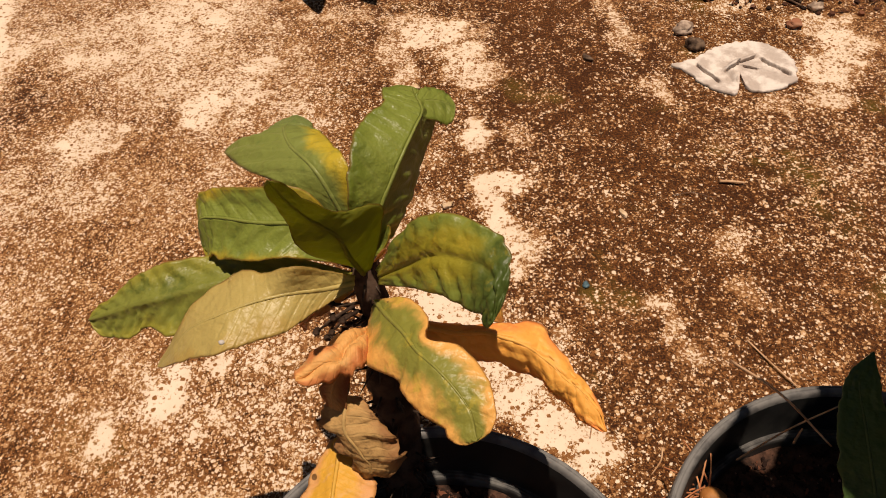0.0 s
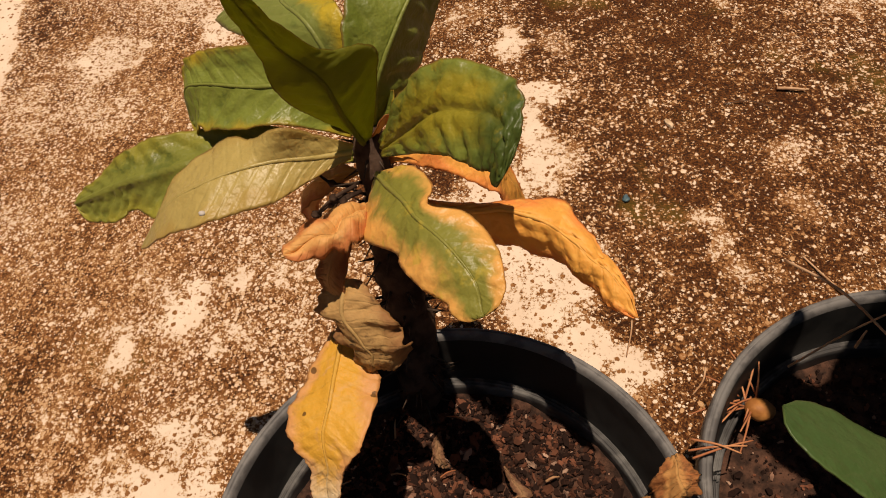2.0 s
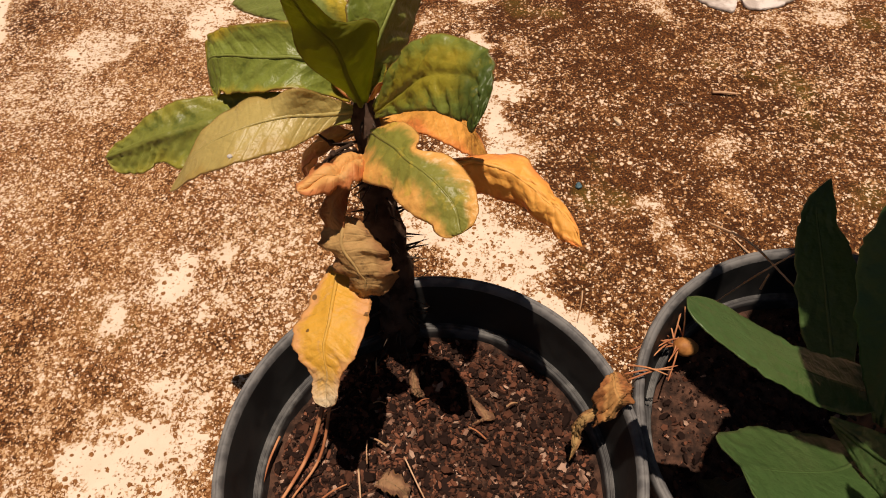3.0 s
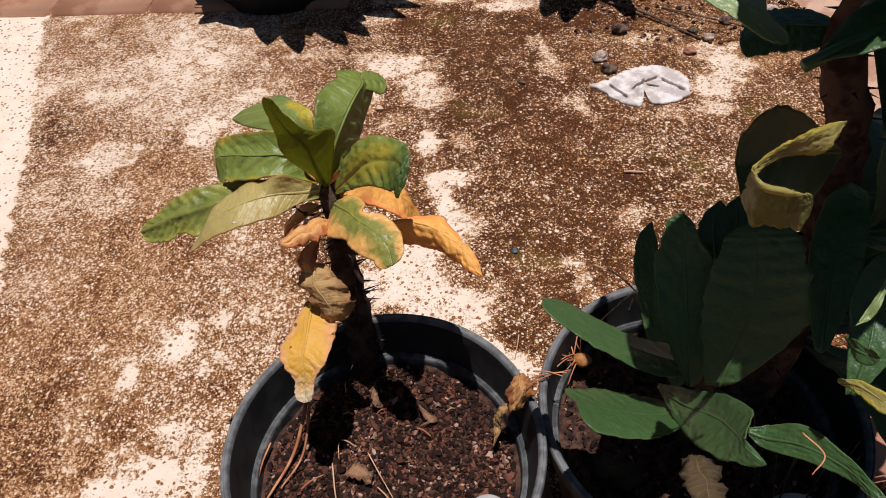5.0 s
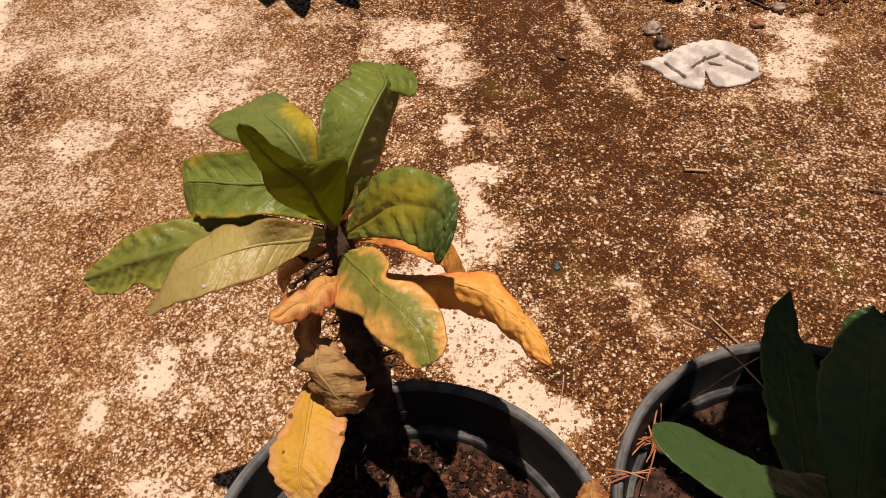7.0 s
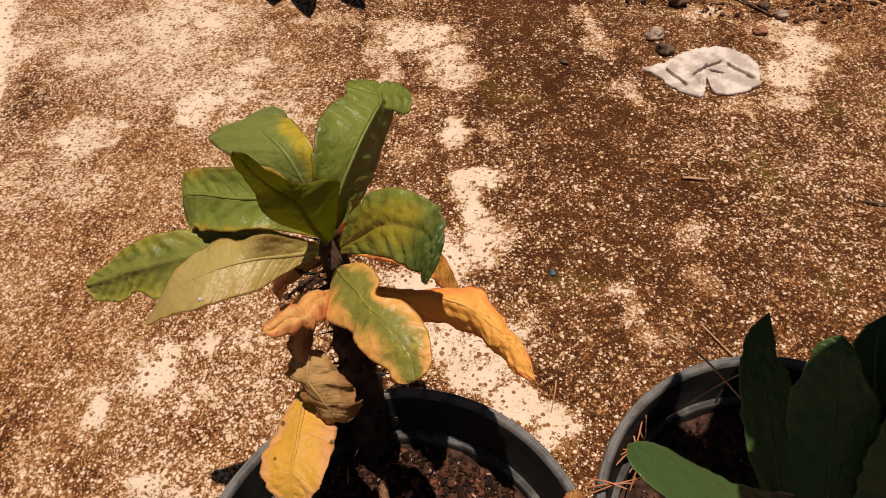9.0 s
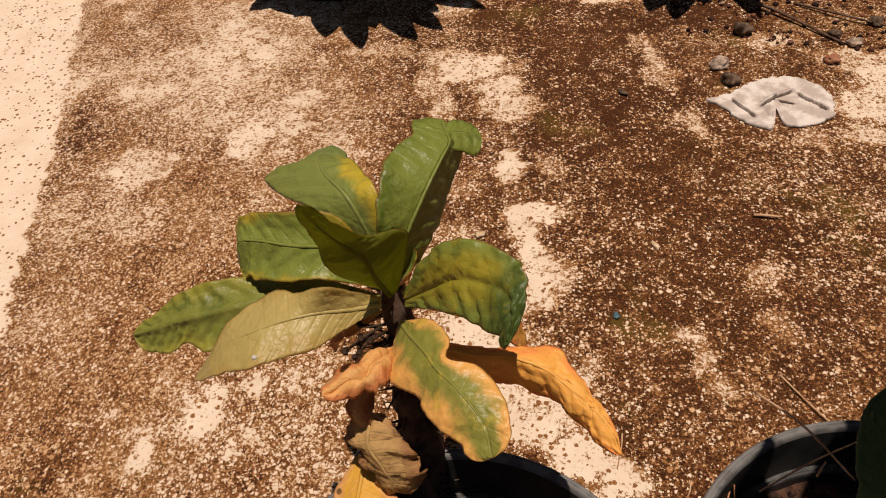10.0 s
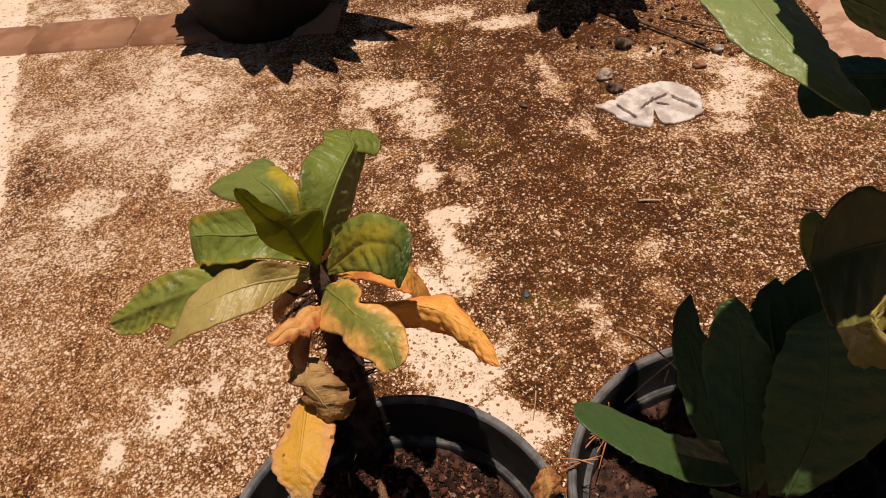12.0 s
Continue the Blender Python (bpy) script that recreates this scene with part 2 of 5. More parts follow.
M_PALEGREEN = leaf_material("pale_green_leaf", (0.21, 0.255, 0.085), (0.24, 0.27, 0.08), 0.8, blotch=(0.17, 0.22, 0.065), blotch_amount=0.3, through=0.04, veins=0.2, rim=(0.14, 0.18, 0.07))
M_RIMLEAF = leaf_material("dark_leaf_yellow_rim", (0.13, 0.125, 0.03), (0.32, 0.24, 0.04), 1.0, through=0.15, veins=0.2)
M_YELLOWISH = leaf_material("yellow_green_leaf", (0.36, 0.29, 0.08), (0.50, 0.40, 0.06), 0.7, blotch=(0.28, 0.13, 0.05), blotch_amount=0.5, veins=0.2)
M_RIMDEAD = leaf_material("brown_curled_leaf", (0.52, 0.25, 0.08), (0.36, 0.13, 0.04), 0.6, blotch=(0.08, 0.03, 0.012), blotch_amount=0.7, through=0.12, rough=0.8)
M_OLDLEAF = leaf_material("old_brown_leaf", (0.075, 0.042, 0.014), (0.05, 0.028, 0.011), 0.6, blotch=(0.05, 0.03, 0.01), blotch_amount=0.6, through=0.08, rough=0.8)
M_STEM = two_tone("dark_bark", (0.028, 0.016, 0.011), (0.085, 0.052, 0.036), 60, 0.85, bump_scale=180, bump_strength=0.6, dist=0.002, gloss=0.08)
M_SPINE = two_tone("spine", (0.03, 0.018, 0.012), (0.08, 0.05, 0.03), 90, 0.6)
M_POT = two_tone("black_plastic", (0.010, 0.010, 0.010), (0.018, 0.017, 0.016), 40, 0.48, 0.62, bump_scale=300, bump_strength=0.08, dist=0.0005)
M_RIM = two_tone("scuffed_plastic", (0.085, 0.080, 0.078), (0.15, 0.142, 0.135), 90, 0.55, 0.65, bump_scale=600, bump_strength=0.2, dist=0.0005, stretch=(1, 1, 1))
M_LEDGE = two_tone("worn_plastic", (0.035, 0.033, 0.032), (0.12, 0.115, 0.108), 70, 0.55, 0.7, bump_scale=500, bump_strength=0.2, dist=0.0005, lo=0.42, hi=0.68)
M_SOIL = two_tone("potting_soil", (0.022, 0.010, 0.006), (0.095, 0.043, 0.026), 120, 0.95, bump_scale=220, bump_strength=0.9, dist=0.004, lo=0.35, hi=0.7)
M_PEBBLE = two_tone("white_pebble", (0.40, 0.36, 0.325), (0.54, 0.50, 0.455), 30, 0.65, bump_scale=500, bump_strength=0.08)
M_CREAM = two_tone("cream_chip", (0.50, 0.34, 0.20), (0.66, 0.48, 0.32), 60, 0.85, bump_scale=300, bump_strength=0.2)
M_RAG = two_tone("white_cloth", (0.42, 0.345, 0.30), (0.63, 0.555, 0.50), 38, 0.95, bump_scale=700, bump_strength=0.5, dist=0.0008)
M_STONE = two_tone("grey_stone", (0.22, 0.15, 0.11), (0.48, 0.36, 0.28), 60, 0.85, bump_scale=200, bump_strength=0.5)
M_LUMP = two_tone("dark_lump", (0.06, 0.036, 0.024), (0.15, 0.095, 0.062), 90, 0.95, bump_scale=200, bump_strength=0.6)
M_STRAW = two_tone("dry_straw", (0.38, 0.20, 0.10), (0.55, 0.34, 0.2), 60, 0.7)
M_REDSTRAW = two_tone("red_straw", (0.35, 0.12, 0.05), (0.5, 0.22, 0.1), 60, 0.7)
M_TWIG = two_tone("dark_twig", (0.07, 0.035, 0.02), (0.14, 0.08, 0.05), 80, 0.85)
M_BRICK = two_tone("worn_brick", (0.28, 0.105, 0.055), (0.36, 0.17, 0.10), 30, 0.85, bump_scale=150, bump_strength=0.4)
M_KERB = two_tone("weathered_brick", (0.28, 0.125, 0.065), (0.37, 0.19, 0.11), 18, 0.9, bump_scale=150, bump_strength=0.4)
M_DIRT = two_tone("red_dirt", (0.36, 0.19, 0.12), (0.50, 0.31, 0.21), 25, 0.95, bump_scale=120, bump_strength=0.8, dist=0.003)


# ---- helpers for meshes ----
def mesh_object(name, verts, faces, material, parent=None, label="", smooth=True, uvs=None):
    me = bpy.data.meshes.new(name)
    me.from_pydata([tuple(v) for v in verts], [], faces)
    if uvs is not None:
        layer = me.uv_layers.new(name="along")
        idx = np.zeros(len(me.loops), int)
        me.loops.foreach_get("vertex_index", idx)
        layer.data.foreach_set("uv", np.asarray(uvs, float)[idx].ravel())
    me.materials.append(material)
    me.polygons.foreach_set("use_smooth", [smooth] * len(me.polygons))
    me.update()
    ob = new(name, me)
    ob.parent = parent
    if label:
        ob["label"] = label
    return ob


def part(name, bm, material, parent, label="", smooth=True):
    me = bpy.data.meshes.new(name)
    bm.to_mesh(me)
    bm.free()
    me.materials.append(material)
    me.polygons.foreach_set("use_smooth", [smooth] * len(me.polygons))
    ob = new(name, me)
    ob.parent = parent
    if label:
        ob["label"] = label
    return ob


def thing(name, place=(0, 0, 0)):
    e = new(name)
    e.empty_display_size = 0.02
    e.location = place
    return e


def curve(points, n):
    """A smooth line through the points (Catmull-Rom), n of them."""
    p = np.array(points, float)
    p = np.vstack([2 * p[0] - p[1], p, 2 * p[-1] - p[-2]])
    out = []
    for t in np.linspace(0, len(points) - 1, n):
        i = min(int(t), len(points) - 2)
        f = t - i
        a, b, c, d = p[i:i + 4]
        out.append(0.5 * (2 * b + (c - a) * f + (2 * a - 5 * b + 4 * c - d) * f * f + (3 * b - a - 3 * c + d) * f ** 3))
    return np.array(out)


def tube(points, radii, sides=8, n=None):
    """Vertices and faces of a tapered tube with closed ends."""
    line = curve(points, n or len(points) * 4)
    r = np.interp(np.linspace(0, 1, len(line)), np.linspace(0, 1, len(radii)), radii)
    tan = np.gradient(line, axis=0)
    tan /= np.linalg.norm(tan, axis=1)[:, None] + 1e-12
    ref = np.array((0.3, 0.2, 1.0)) if abs(tan[0][2]) < 0.9 else np.array((1.0, 0.1, 0))
    verts, faces = [], []
    for q, t, k in zip(line, tan, r):
        a = np.cross(t, ref)
        a /= np.linalg.norm(a)
        b = np.cross(t, a)
        for j in range(sides):
            an = 2 * math.pi * j / sides
            verts.append(q + k * (math.cos(an) * a + math.sin(an) * b))
    for i in range(len(line) - 1):
        for j in range(sides):
            k = (j + 1) % sides
            faces.append((i * sides + j, i * sides + k, (i + 1) * sides + k, (i + 1) * sides + j))
    faces.append(tuple(reversed(range(sides))))
    faces.append(tuple(range((len(line) - 1) * sides, len(line) * sides)))
    return verts, faces


def lathe(profile, sides=96):
    verts, faces = [], []
    for r, z in profile:
        for j in range(sides):
            a = 2 * math.pi * j / sides
            verts.append((r * math.cos(a), r * math.sin(a), z))
    for i in range(len(profile) - 1):
        for j in range(sides):
            k = (j + 1) % sides
            faces.append((i * sides + j, i * sides + k, (i + 1) * sides + k, (i + 1) * sides + j))
    return verts, faces


def lump(name, place, size, material, parent=None, seed=0, rough=0.25, turn=0.0, detail=2):
    """An uneven rounded stone or clod, resting at the place."""
    bm = bmesh.new()
    bmesh.ops.create_icosphere(bm, subdivisions=detail, radius=1)
    rot = Matrix.Rotation(turn, 3, 'Z')
    for v in bm.verts:
        k = 1 + rough * noise.noise(v.co * 1.3 + Vector((seed * 7.1, seed, 0))) + rough * 0.4 * noise.noise(v.co * 3.1 + Vector((seed, 3, 0)))
        v.co = rot @ Vector((v.co.x * k * size[0], v.co.y * k * size[1], v.co.z * k * size[2]))
    ob = part(name, bm, material, parent)
    ob.location = place
    return ob


def blade_width(s, blunt):
    """Half width along a spatula-shaped leaf, from its narrow foot to a blunt or pointed tip."""
    w = math.sin(math.pi * min(1.0, s) ** 1.25) ** 0.7 if s < 1 else 0.0
    w = w * (1 - blunt) + blunt * min(1.0, (s / 0.62)) ** 1.1 * (1 - max(0.0, (s - 0.62) / 0.38) ** 2.6)
    return max(w, 0.055 * (1 - s))


def leaf(parent, spine, half, roll=(0, 0), fold=(0.2, 0.2), material=None, label="", blunt=0.75, wave=0.06, waves=5, droop=0.0,
         notch=0.0, seed=1, crumple=0.0, name="leaf", n=40, across=14, rib=True, shift=0.0):
    """A leaf along a spine. half: half its width. roll: how it turns about the spine at foot and tip (degrees, positive: its right side down).
    fold: how far each half (left, right) stands up from flat, in radians. droop: how far the margins curl under."""
    line = curve(spine, n)
    tan = np.gradient(line, axis=0)
    tan /= np.linalg.norm(tan, axis=1)[:, None]
    rolls = curve([(r, 0, 0) for r in roll], n)[:, 0]
    verts, uvs, faces = [], [], []
    rnd = random.Random(seed)
    ph = rnd.random() * 6
    for i in range(n):
        s = i / (n - 1)
        t = Vector(tan[i])
        side = t.cross(Vector((0, 0, 1)))
        if side.length < 0.05:
            side = Vector((1, 0, 0))
        side.normalize()
        side = Matrix.Rotation(radians(rolls[i]), 3, t) @ side
        up = side.cross(t)
        w = half * blade_width(s, blunt)
        for j in range(across + 1):
            u = 2 * j / across - 1
            a = abs(u)
            lift = fold[0] if u < 0 else fold[1]
            ww = w * (1 + 0.10 * noise.noise(Vector((s * 7 + seed, u, seed * 3.3))))
            if notch and s > 0.8:
                ww *= 1 - notch * max(0, noise.noise(Vector((s * 11, u * 2, seed * 1.7))))
            x = u * ww * math.cos(lift * (1 - 0.25 * a))
            z = a * ww * math.sin(lift * (1 - 0.25 * a)) - droop * half * a ** 3
            z += wave * half * a * a * math.sin(waves * 2 * math.pi * s + ph + (1.3 if u < 0 else 0)) * min(1, s * 3)
            z += 0.035 * half * math.sin(11 * 2 * math.pi * (s - 0.1 * a) + ph) * a * (1 - a) * 4
            v = Vector(line[i]) + side * x + up * z
            if crumple:
                q = v * 90 + Vector((seed, seed * 2, 0))
                v = v + Vector((noise.noise(q), noise.noise(q + Vector((9, 0, 0))), noise.noise(q + Vector((0, 9, 0))))) * crumple * (0.3 + s)
            verts.append(v)
            uvs.append((s, j / across))
    k = across + 1
    for i in range(n - 1):
        for j in range(across):
            faces.append((i * k + j, i * k + j + 1, (i + 1) * k + j + 1, (i + 1) * k + j))
    ob = mesh_object(name, verts, faces, material, parent, label, uvs=uvs)
    thick = ob.modifiers.new("thickness", 'SOLIDIFY')
    thick.thickness, thick.offset = 0.0007, 0.0
    if rib:
        v, f = tube([Vector(q) - Vector((0, 0, 0.0004)) for q in line[::5]], (half * 0.075, half * 0.05, half * 0.015), 6)
        mesh_object("midrib", v, f, material, ob, uvs=[(q / len(v), 0.5) for q in range(len(v))])
    return ob


def blade(parent, M, A, B, ends=(None, None), cup=0.0, material=None, label="", wave=0.0, waves=4, seed=1, crumple=0.0, pucker=0.015, blunt=0.8, name="leaf",
          n=56, across=20, ragged=0.05, rib=True, dents=(), emboss=0.0007):
    """A leaf through four points of its rib, M (foot to tip), with both margins, A and B, at the second and third of them.
    ends: where the margins turn in to the tip. dents: bites (side, place along, breadth, depth) in a margin. cup: how far the halves bulge. wave and pucker: relief along the margin and between the side veins."""
    M, A, B = [np.array(q, float) for q in M], [np.array(q, float) for q in A], [np.array(q, float) for q in B]
    line = curve(M, n)
    st = 0.82
    arms = []
    for k, E in enumerate((A, B)):
        a1, a2 = E[0] - M[1], E[1] - M[2]
        near_tip = line[int(round(st * (n - 1)))]
        a3 = np.array(ends[k], float) - near_tip if ends[k] is not None else a2 * blunt
        s = np.linspace(0, 1, n)
        knots = [0, 0.12, 1 / 3, 2 / 3, st, 1.0]
        vals = np.array([a1 * 0.06, a1 * 0.30, a1, a2, a3, a3])
        arm = np.stack([np.interp(s, knots, vals[:, c]) for c in range(3)], -1)
        pad = np.pad(arm, ((4, 4), (0, 0)), mode="edge")
        arm = np.stack([np.convolve(pad[:, c], np.ones(9) / 9, "valid") for c in range(3)], -1)
        arm *= np.where(s > st, np.sqrt(np.clip(1 - ((s - st) / (1 - st)) ** 2.3, 0, 1)), 1)[:, None]
        arms.append(arm)
    tan = np.gradient(line, axis=0)
    rnd = random.Random(seed)
    ph = rnd.random() * 6
    verts, uvs, faces = [], [], []
    for i in range(n):
        s = i / (n - 1)
        cross = arms[1][i] - arms[0][i]
        up = Vector(np.cross(cross, tan[i]))
        if up.length > 0:
            up.normalize()
        for j in range(across + 1):
            u = 2 * j / across - 1
            a = abs(u)
            arm = Vector(arms[0][i] if u < 0 else arms[1][i])
            w = arm.length
            arm = arm * (1 + ragged * 2 * noise.noise(Vector((s * 9 + seed, u, seed * 3.3))) + ragged * noise.noise(Vector((s * 23 + seed, u, 1.3))))
            arm = arm * (1 + ragged * 1.6 * s * noise.noise(Vector((s * 41 + seed, u * 0.5, 4.1))))
            for side, at, broad, deep in dents:
                if side * u > 0:
                    arm = arm * (1 - deep * math.exp(-((s - at) / broad) ** 2))
            z = cup * w * 4 * a * (1 - a)
            z += emboss * min(1, 6 * a) * (noise.noise(Vector((s * 26 + seed, u * 5, seed))) + 0.7 * noise.noise(Vector((s * 55 + seed, u * 11, 2.2))))
            z += wave * w * a * a * math.sin(waves * 2 * math.pi * s + ph + (1.3 if u < 0 else 0)) * min(1, s * 3)
            z += pucker * w * math.sin(10 * 2 * math.pi * (s - 0.12 * a) + ph + 3.5 * noise.noise(Vector((s * 5, (1 if u < 0 else 2), seed)))) * a * (1 - a * 0.7) * (1 + 1.6 * noise.noise(Vector((s * 7 + seed, u * 2, 5.5)))) * 1.5
            v = Vector(line[i]) + arm * a + up * z
            if crumple:
                q = v * 90 + Vector((seed, seed * 2, 0))
                v = v + Vector((noise.noise(q), noise.noise(q + Vector((9, 0, 0))), noise.noise(q + Vector((0, 9, 0))))) * crumple * (0.3 + s)
            verts.append(v)
            uvs.append((s, j / across))
    k = across + 1
    for i in range(n - 1):
        for j in range(across):
            faces.append((i * k + j, i * k + j + 1, (i + 1) * k + j + 1, (i + 1) * k + j))
    ob = mesh_object(name, verts, faces, material, parent, label, uvs=uvs)
    thick = ob.modifiers.new("thickness", 'SOLIDIFY')
    thick.thickness, thick.offset = 0.0007, 0.0
    if rib:
        v, f = tube([verts[i * k + across // 2] for i in range(0, n, 4)], (0.0015, 0.0009, 0.0003), 6)
        mesh_object("midrib", v, f, material, ob, uvs=[(q / len(v), 0.5) for q in range(len(v))])
    return ob


def fan(parent, rows, tip, material=None, label="", point=0.5, cup=0.0, wave=0.0, waves=4, pucker=0.03, veins=10, emboss=0.0008, ragged=0.03, crumple=0.0, seed=1, name="leaf", rib=True, step_rows=11, across=22, span=1.0, groove=0.0):
    """A leaf through cross-sections from foot to tip, each (one margin, rib, other margin), closed by a tip: point 0.5 is round, 1 is pointed.
    cup: how far the halves bulge. pucker: quilting between the side veins. wave: ruffles of the margin."""
    k = len(rows)
    n = (k - 1) * step_rows + 1
    ribs = curve([r[1] for r in rows] + [tip], n + step_rows)
    last = n - 1
    arms = [curve([np.array(r[e], float) - np.array(r[1], float) for r in rows], n) for e in (0, 2)]
    total = n + step_rows
    tan = np.gradient(ribs, axis=0)
    rnd = random.Random(seed)
    ph = rnd.random() * 6
    verts, uvs, faces = [], [], []
    for i in range(total):
        s = i / (total - 1)
        j0 = min(i, last)
        close = 1.0
        if i > last:
            f = (i - last) / (total - 1 - last)
            close = max(0.0, 1 - f ** (1 / point)) ** point
        arm2 = [Vector(arms[0][j0]) * close, Vector(arms[1][j0]) * close]
        up = (arm2[1] - arm2[0]).cross(Vector(tan[i]))
        if up.length > 0:
            up.normalize()
        for j in range(across + 1):
            u = 2 * j / across - 1
            a = abs(u)
            arm = arm2[0] if u < 0 else arm2[1]
            w = arm.length
            arm = arm * (1 + ragged * 1.6 * noise.noise(Vector((s * 9 + seed, u, seed * 3.3))) + ragged * noise.noise(Vector((s * 23 + seed, u, 1.3))) + ragged * 0.8 * noise.noise(Vector((s * 47 + seed, u * 0.5, 4.1))))
            z = cup * w * 4 * a * (1 - a) - groove * math.exp(-(a / 0.10) ** 2)
            z += emboss * min(1, 6 * a) * (noise.noise(Vector((s * 26 + seed, u * 5, seed))) + 0.7 * noise.noise(Vector((s * 55 + seed, u * 11, 2.2))))
            z += wave * w * a * a * math.sin(waves * 2 * math.pi * s + ph + (1.3 if u < 0 else 0)) * min(1, s * 3)
            ripple = math.sin(veins * 2 * math.pi * (s - 0.13 * a) + ph + (1.0 if u < 0 else 0.0) + 2.2 * noise.noise(Vector((s * 5, (1 if u < 0 else 2), seed))))
            z += pucker * w * (abs(ripple) ** 0.7 * math.copysign(1, ripple)) * min(1, a * 2.2) * (1 - a * 0.55) * (1 + 1.2 * noise.noise(Vector((s * 7 + seed, u * 2, 5.5))))
            v = Vector(ribs[i]) + arm * a + up * z
            if crumple:
                q = v * 90 + Vector((seed, seed * 2, 0))
                v = v + Vector((noise.noise(q), noise.noise(q + Vector((9, 0, 0))), noise.noise(q + Vector((0, 9, 0))))) * crumple * (0.3 + s)
            verts.append(v)
            uvs.append((s * span, j / across))
    k = across + 1
    for i in range(total - 1):
        for j in range(across):
            faces.append((i * k + j, i * k + j + 1, (i + 1) * k + j + 1, (i + 1) * k + j))
    ob = mesh_object(name, verts, faces, material, parent, label, uvs=uvs)
    thick = ob.modifiers.new("thickness", 'SOLIDIFY')
    thick.thickness, thick.offset = 0.0007, 0.0
    if rib:
        v, f = tube([verts[i * k + across // 2] for i in range(0, total - 3, 4)], (0.0015, 0.0009, 0.0003), 6)
        mesh_object("midrib", v, f, material, ob, uvs=[(q / len(v), 0.5) for q in range(len(v))])
    return ob


# ---- ground ----
def value_noise(x, y, cell, seed):
    rng = np.random.RandomState(seed)
    grid = rng.rand(128, 128)
    fx, fy = x / cell, y / cell
    ix, iy = np.floor(fx).astype(int), np.floor(fy).astype(int)
    tx, ty = fx - ix, fy - iy
    tx, ty = tx * tx * (3 - 2 * tx), ty * ty * (3 - 2 * ty)
    g = lambda a, b: grid[a % 128, b % 128]
    return (g(ix, iy) * (1 - tx) + g(ix + 1, iy) * tx) * (1 - ty) + (g(ix, iy + 1) * (1 - tx) + g(ix + 1, iy + 1) * tx) * ty


def fbm(x, y, cell, seed, octaves=4):
    out, amp, total = 0, 1.0, 0
    for o in range(octaves):
        out, total = out + amp * value_noise(x, y, cell / 2 ** o, seed + o), total + amp
        amp *= 0.55
    return out / total


# clean patches: x, y, half length, half breadth, strength
PATCHES = [
    (0.039, 0.668, 0.019, 0.027, 1), (0.071, 0.584, 0.034, 0.016, 1), (0.062, 0.555, 0.019, 0.024, 1), (0.077, 0.519, 0.016, 0.027, 1), (0.088, 0.482, 0.022, 0.019, 1),
    (0.073, 0.451, 0.025, 0.014, 0.8), (0.01, 0.402, 0.025, 0.017, 0.9), (0.062, 0.337, 0.023, 0.027, 1), (0.092, 0.306, 0.039, 0.028, 1), (0.122, 0.268, 0.029, 0.023, 1),
    (0.164, 0.253, 0.02, 0.015, 0.9), (0.15, 0.225, 0.025, 0.016, 0.8), (0.245, 0.412, 0.013, 0.013, 0.8), (0.254, 0.385, 0.01, 0.015, 0.7), (0.267, 0.353, 0.014, 0.012, 0.5),
    (0.328, 0.496, 0.018, 0.021, 0.5), (0.329, 0.433, 0.017, 0.015, 0.35), (0.205, 0.344, 0.011, 0.009, 0.4), (0.137, 0.361, 0.012, 0.014, 0.4)]
PATCHES_TOP = [
    (-0.016, 0.888, 0.045, 0.032, 1), (0.013, 0.845, 0.03, 0.022, 0.8), (0.032, 0.794, 0.039, 0.029, 0.75), (-0.072, 0.919, 0.036, 0.025, 0.5), (-0.085, 0.846, 0.022, 0.037, 0.6),
    (-0.066, 0.792, 0.02, 0.034, 0.6), (-0.019, 0.725, 0.02, 0.022, 0.4), (0.091, 0.668, 0.022, 0.02, 0.4), (-0.024, 0.618, 0.022, 0.021, 0.4)]
PATCHES_EAST = [
    (0.238, 0.901, 0.013, 0.049, 0.9), (0.221, 0.959, 0.017, 0.02, 0.8), (0.252, 0.861, 0.018, 0.018, 0.7), (0.276, 0.77, 0.017, 0.017, 0.7), (0.288, 0.741, 0.013, 0.014, 0.6),
    (0.41, 0.96, 0.045, 0.02, 0.6), (0.528, 0.909, 0.043, 0.028, 0.7), (0.554, 0.861, 0.034, 0.045, 0.8), (0.51, 0.801, 0.033, 0.032, 0.8), (0.502, 0.741, 0.032, 0.018, 0.7),
    (0.43, 0.732, 0.021, 0.014, 0.5), (-0.343, 0.712, 0.036, 0.044, 0.95)]
PATCHES_WEST = [
    (-0.276, 0.743, 0.024, 0.033, 0.85), (-0.471, 0.655, 0.056, 0.037, 0.9), (-0.478, 0.62, 0.038, 0.022, 0.7), (-0.388, 0.576, 0.036, 0.025, 0.45), (-0.445, 0.539, 0.039, 0.034, 0.5),
    (-0.279, 0.809, 0.032, 0.025, 0.7), (-0.465, 0.892, 0.082, 0.07, 0.65), (-0.594, 0.853, 0.054, 0.051, 0.65), (-0.399, 0.962, 0.074, 0.04, 0.65), (-0.267, 0.978, 0.053, 0.027, 0.5),
    (-0.184, 0.937, 0.051, 0.025, 0.55), (-0.587, 0.77, 0.037, 0.027, 0.5), (-0.24, 0.851, 0.027, 0.029, 0.5)]
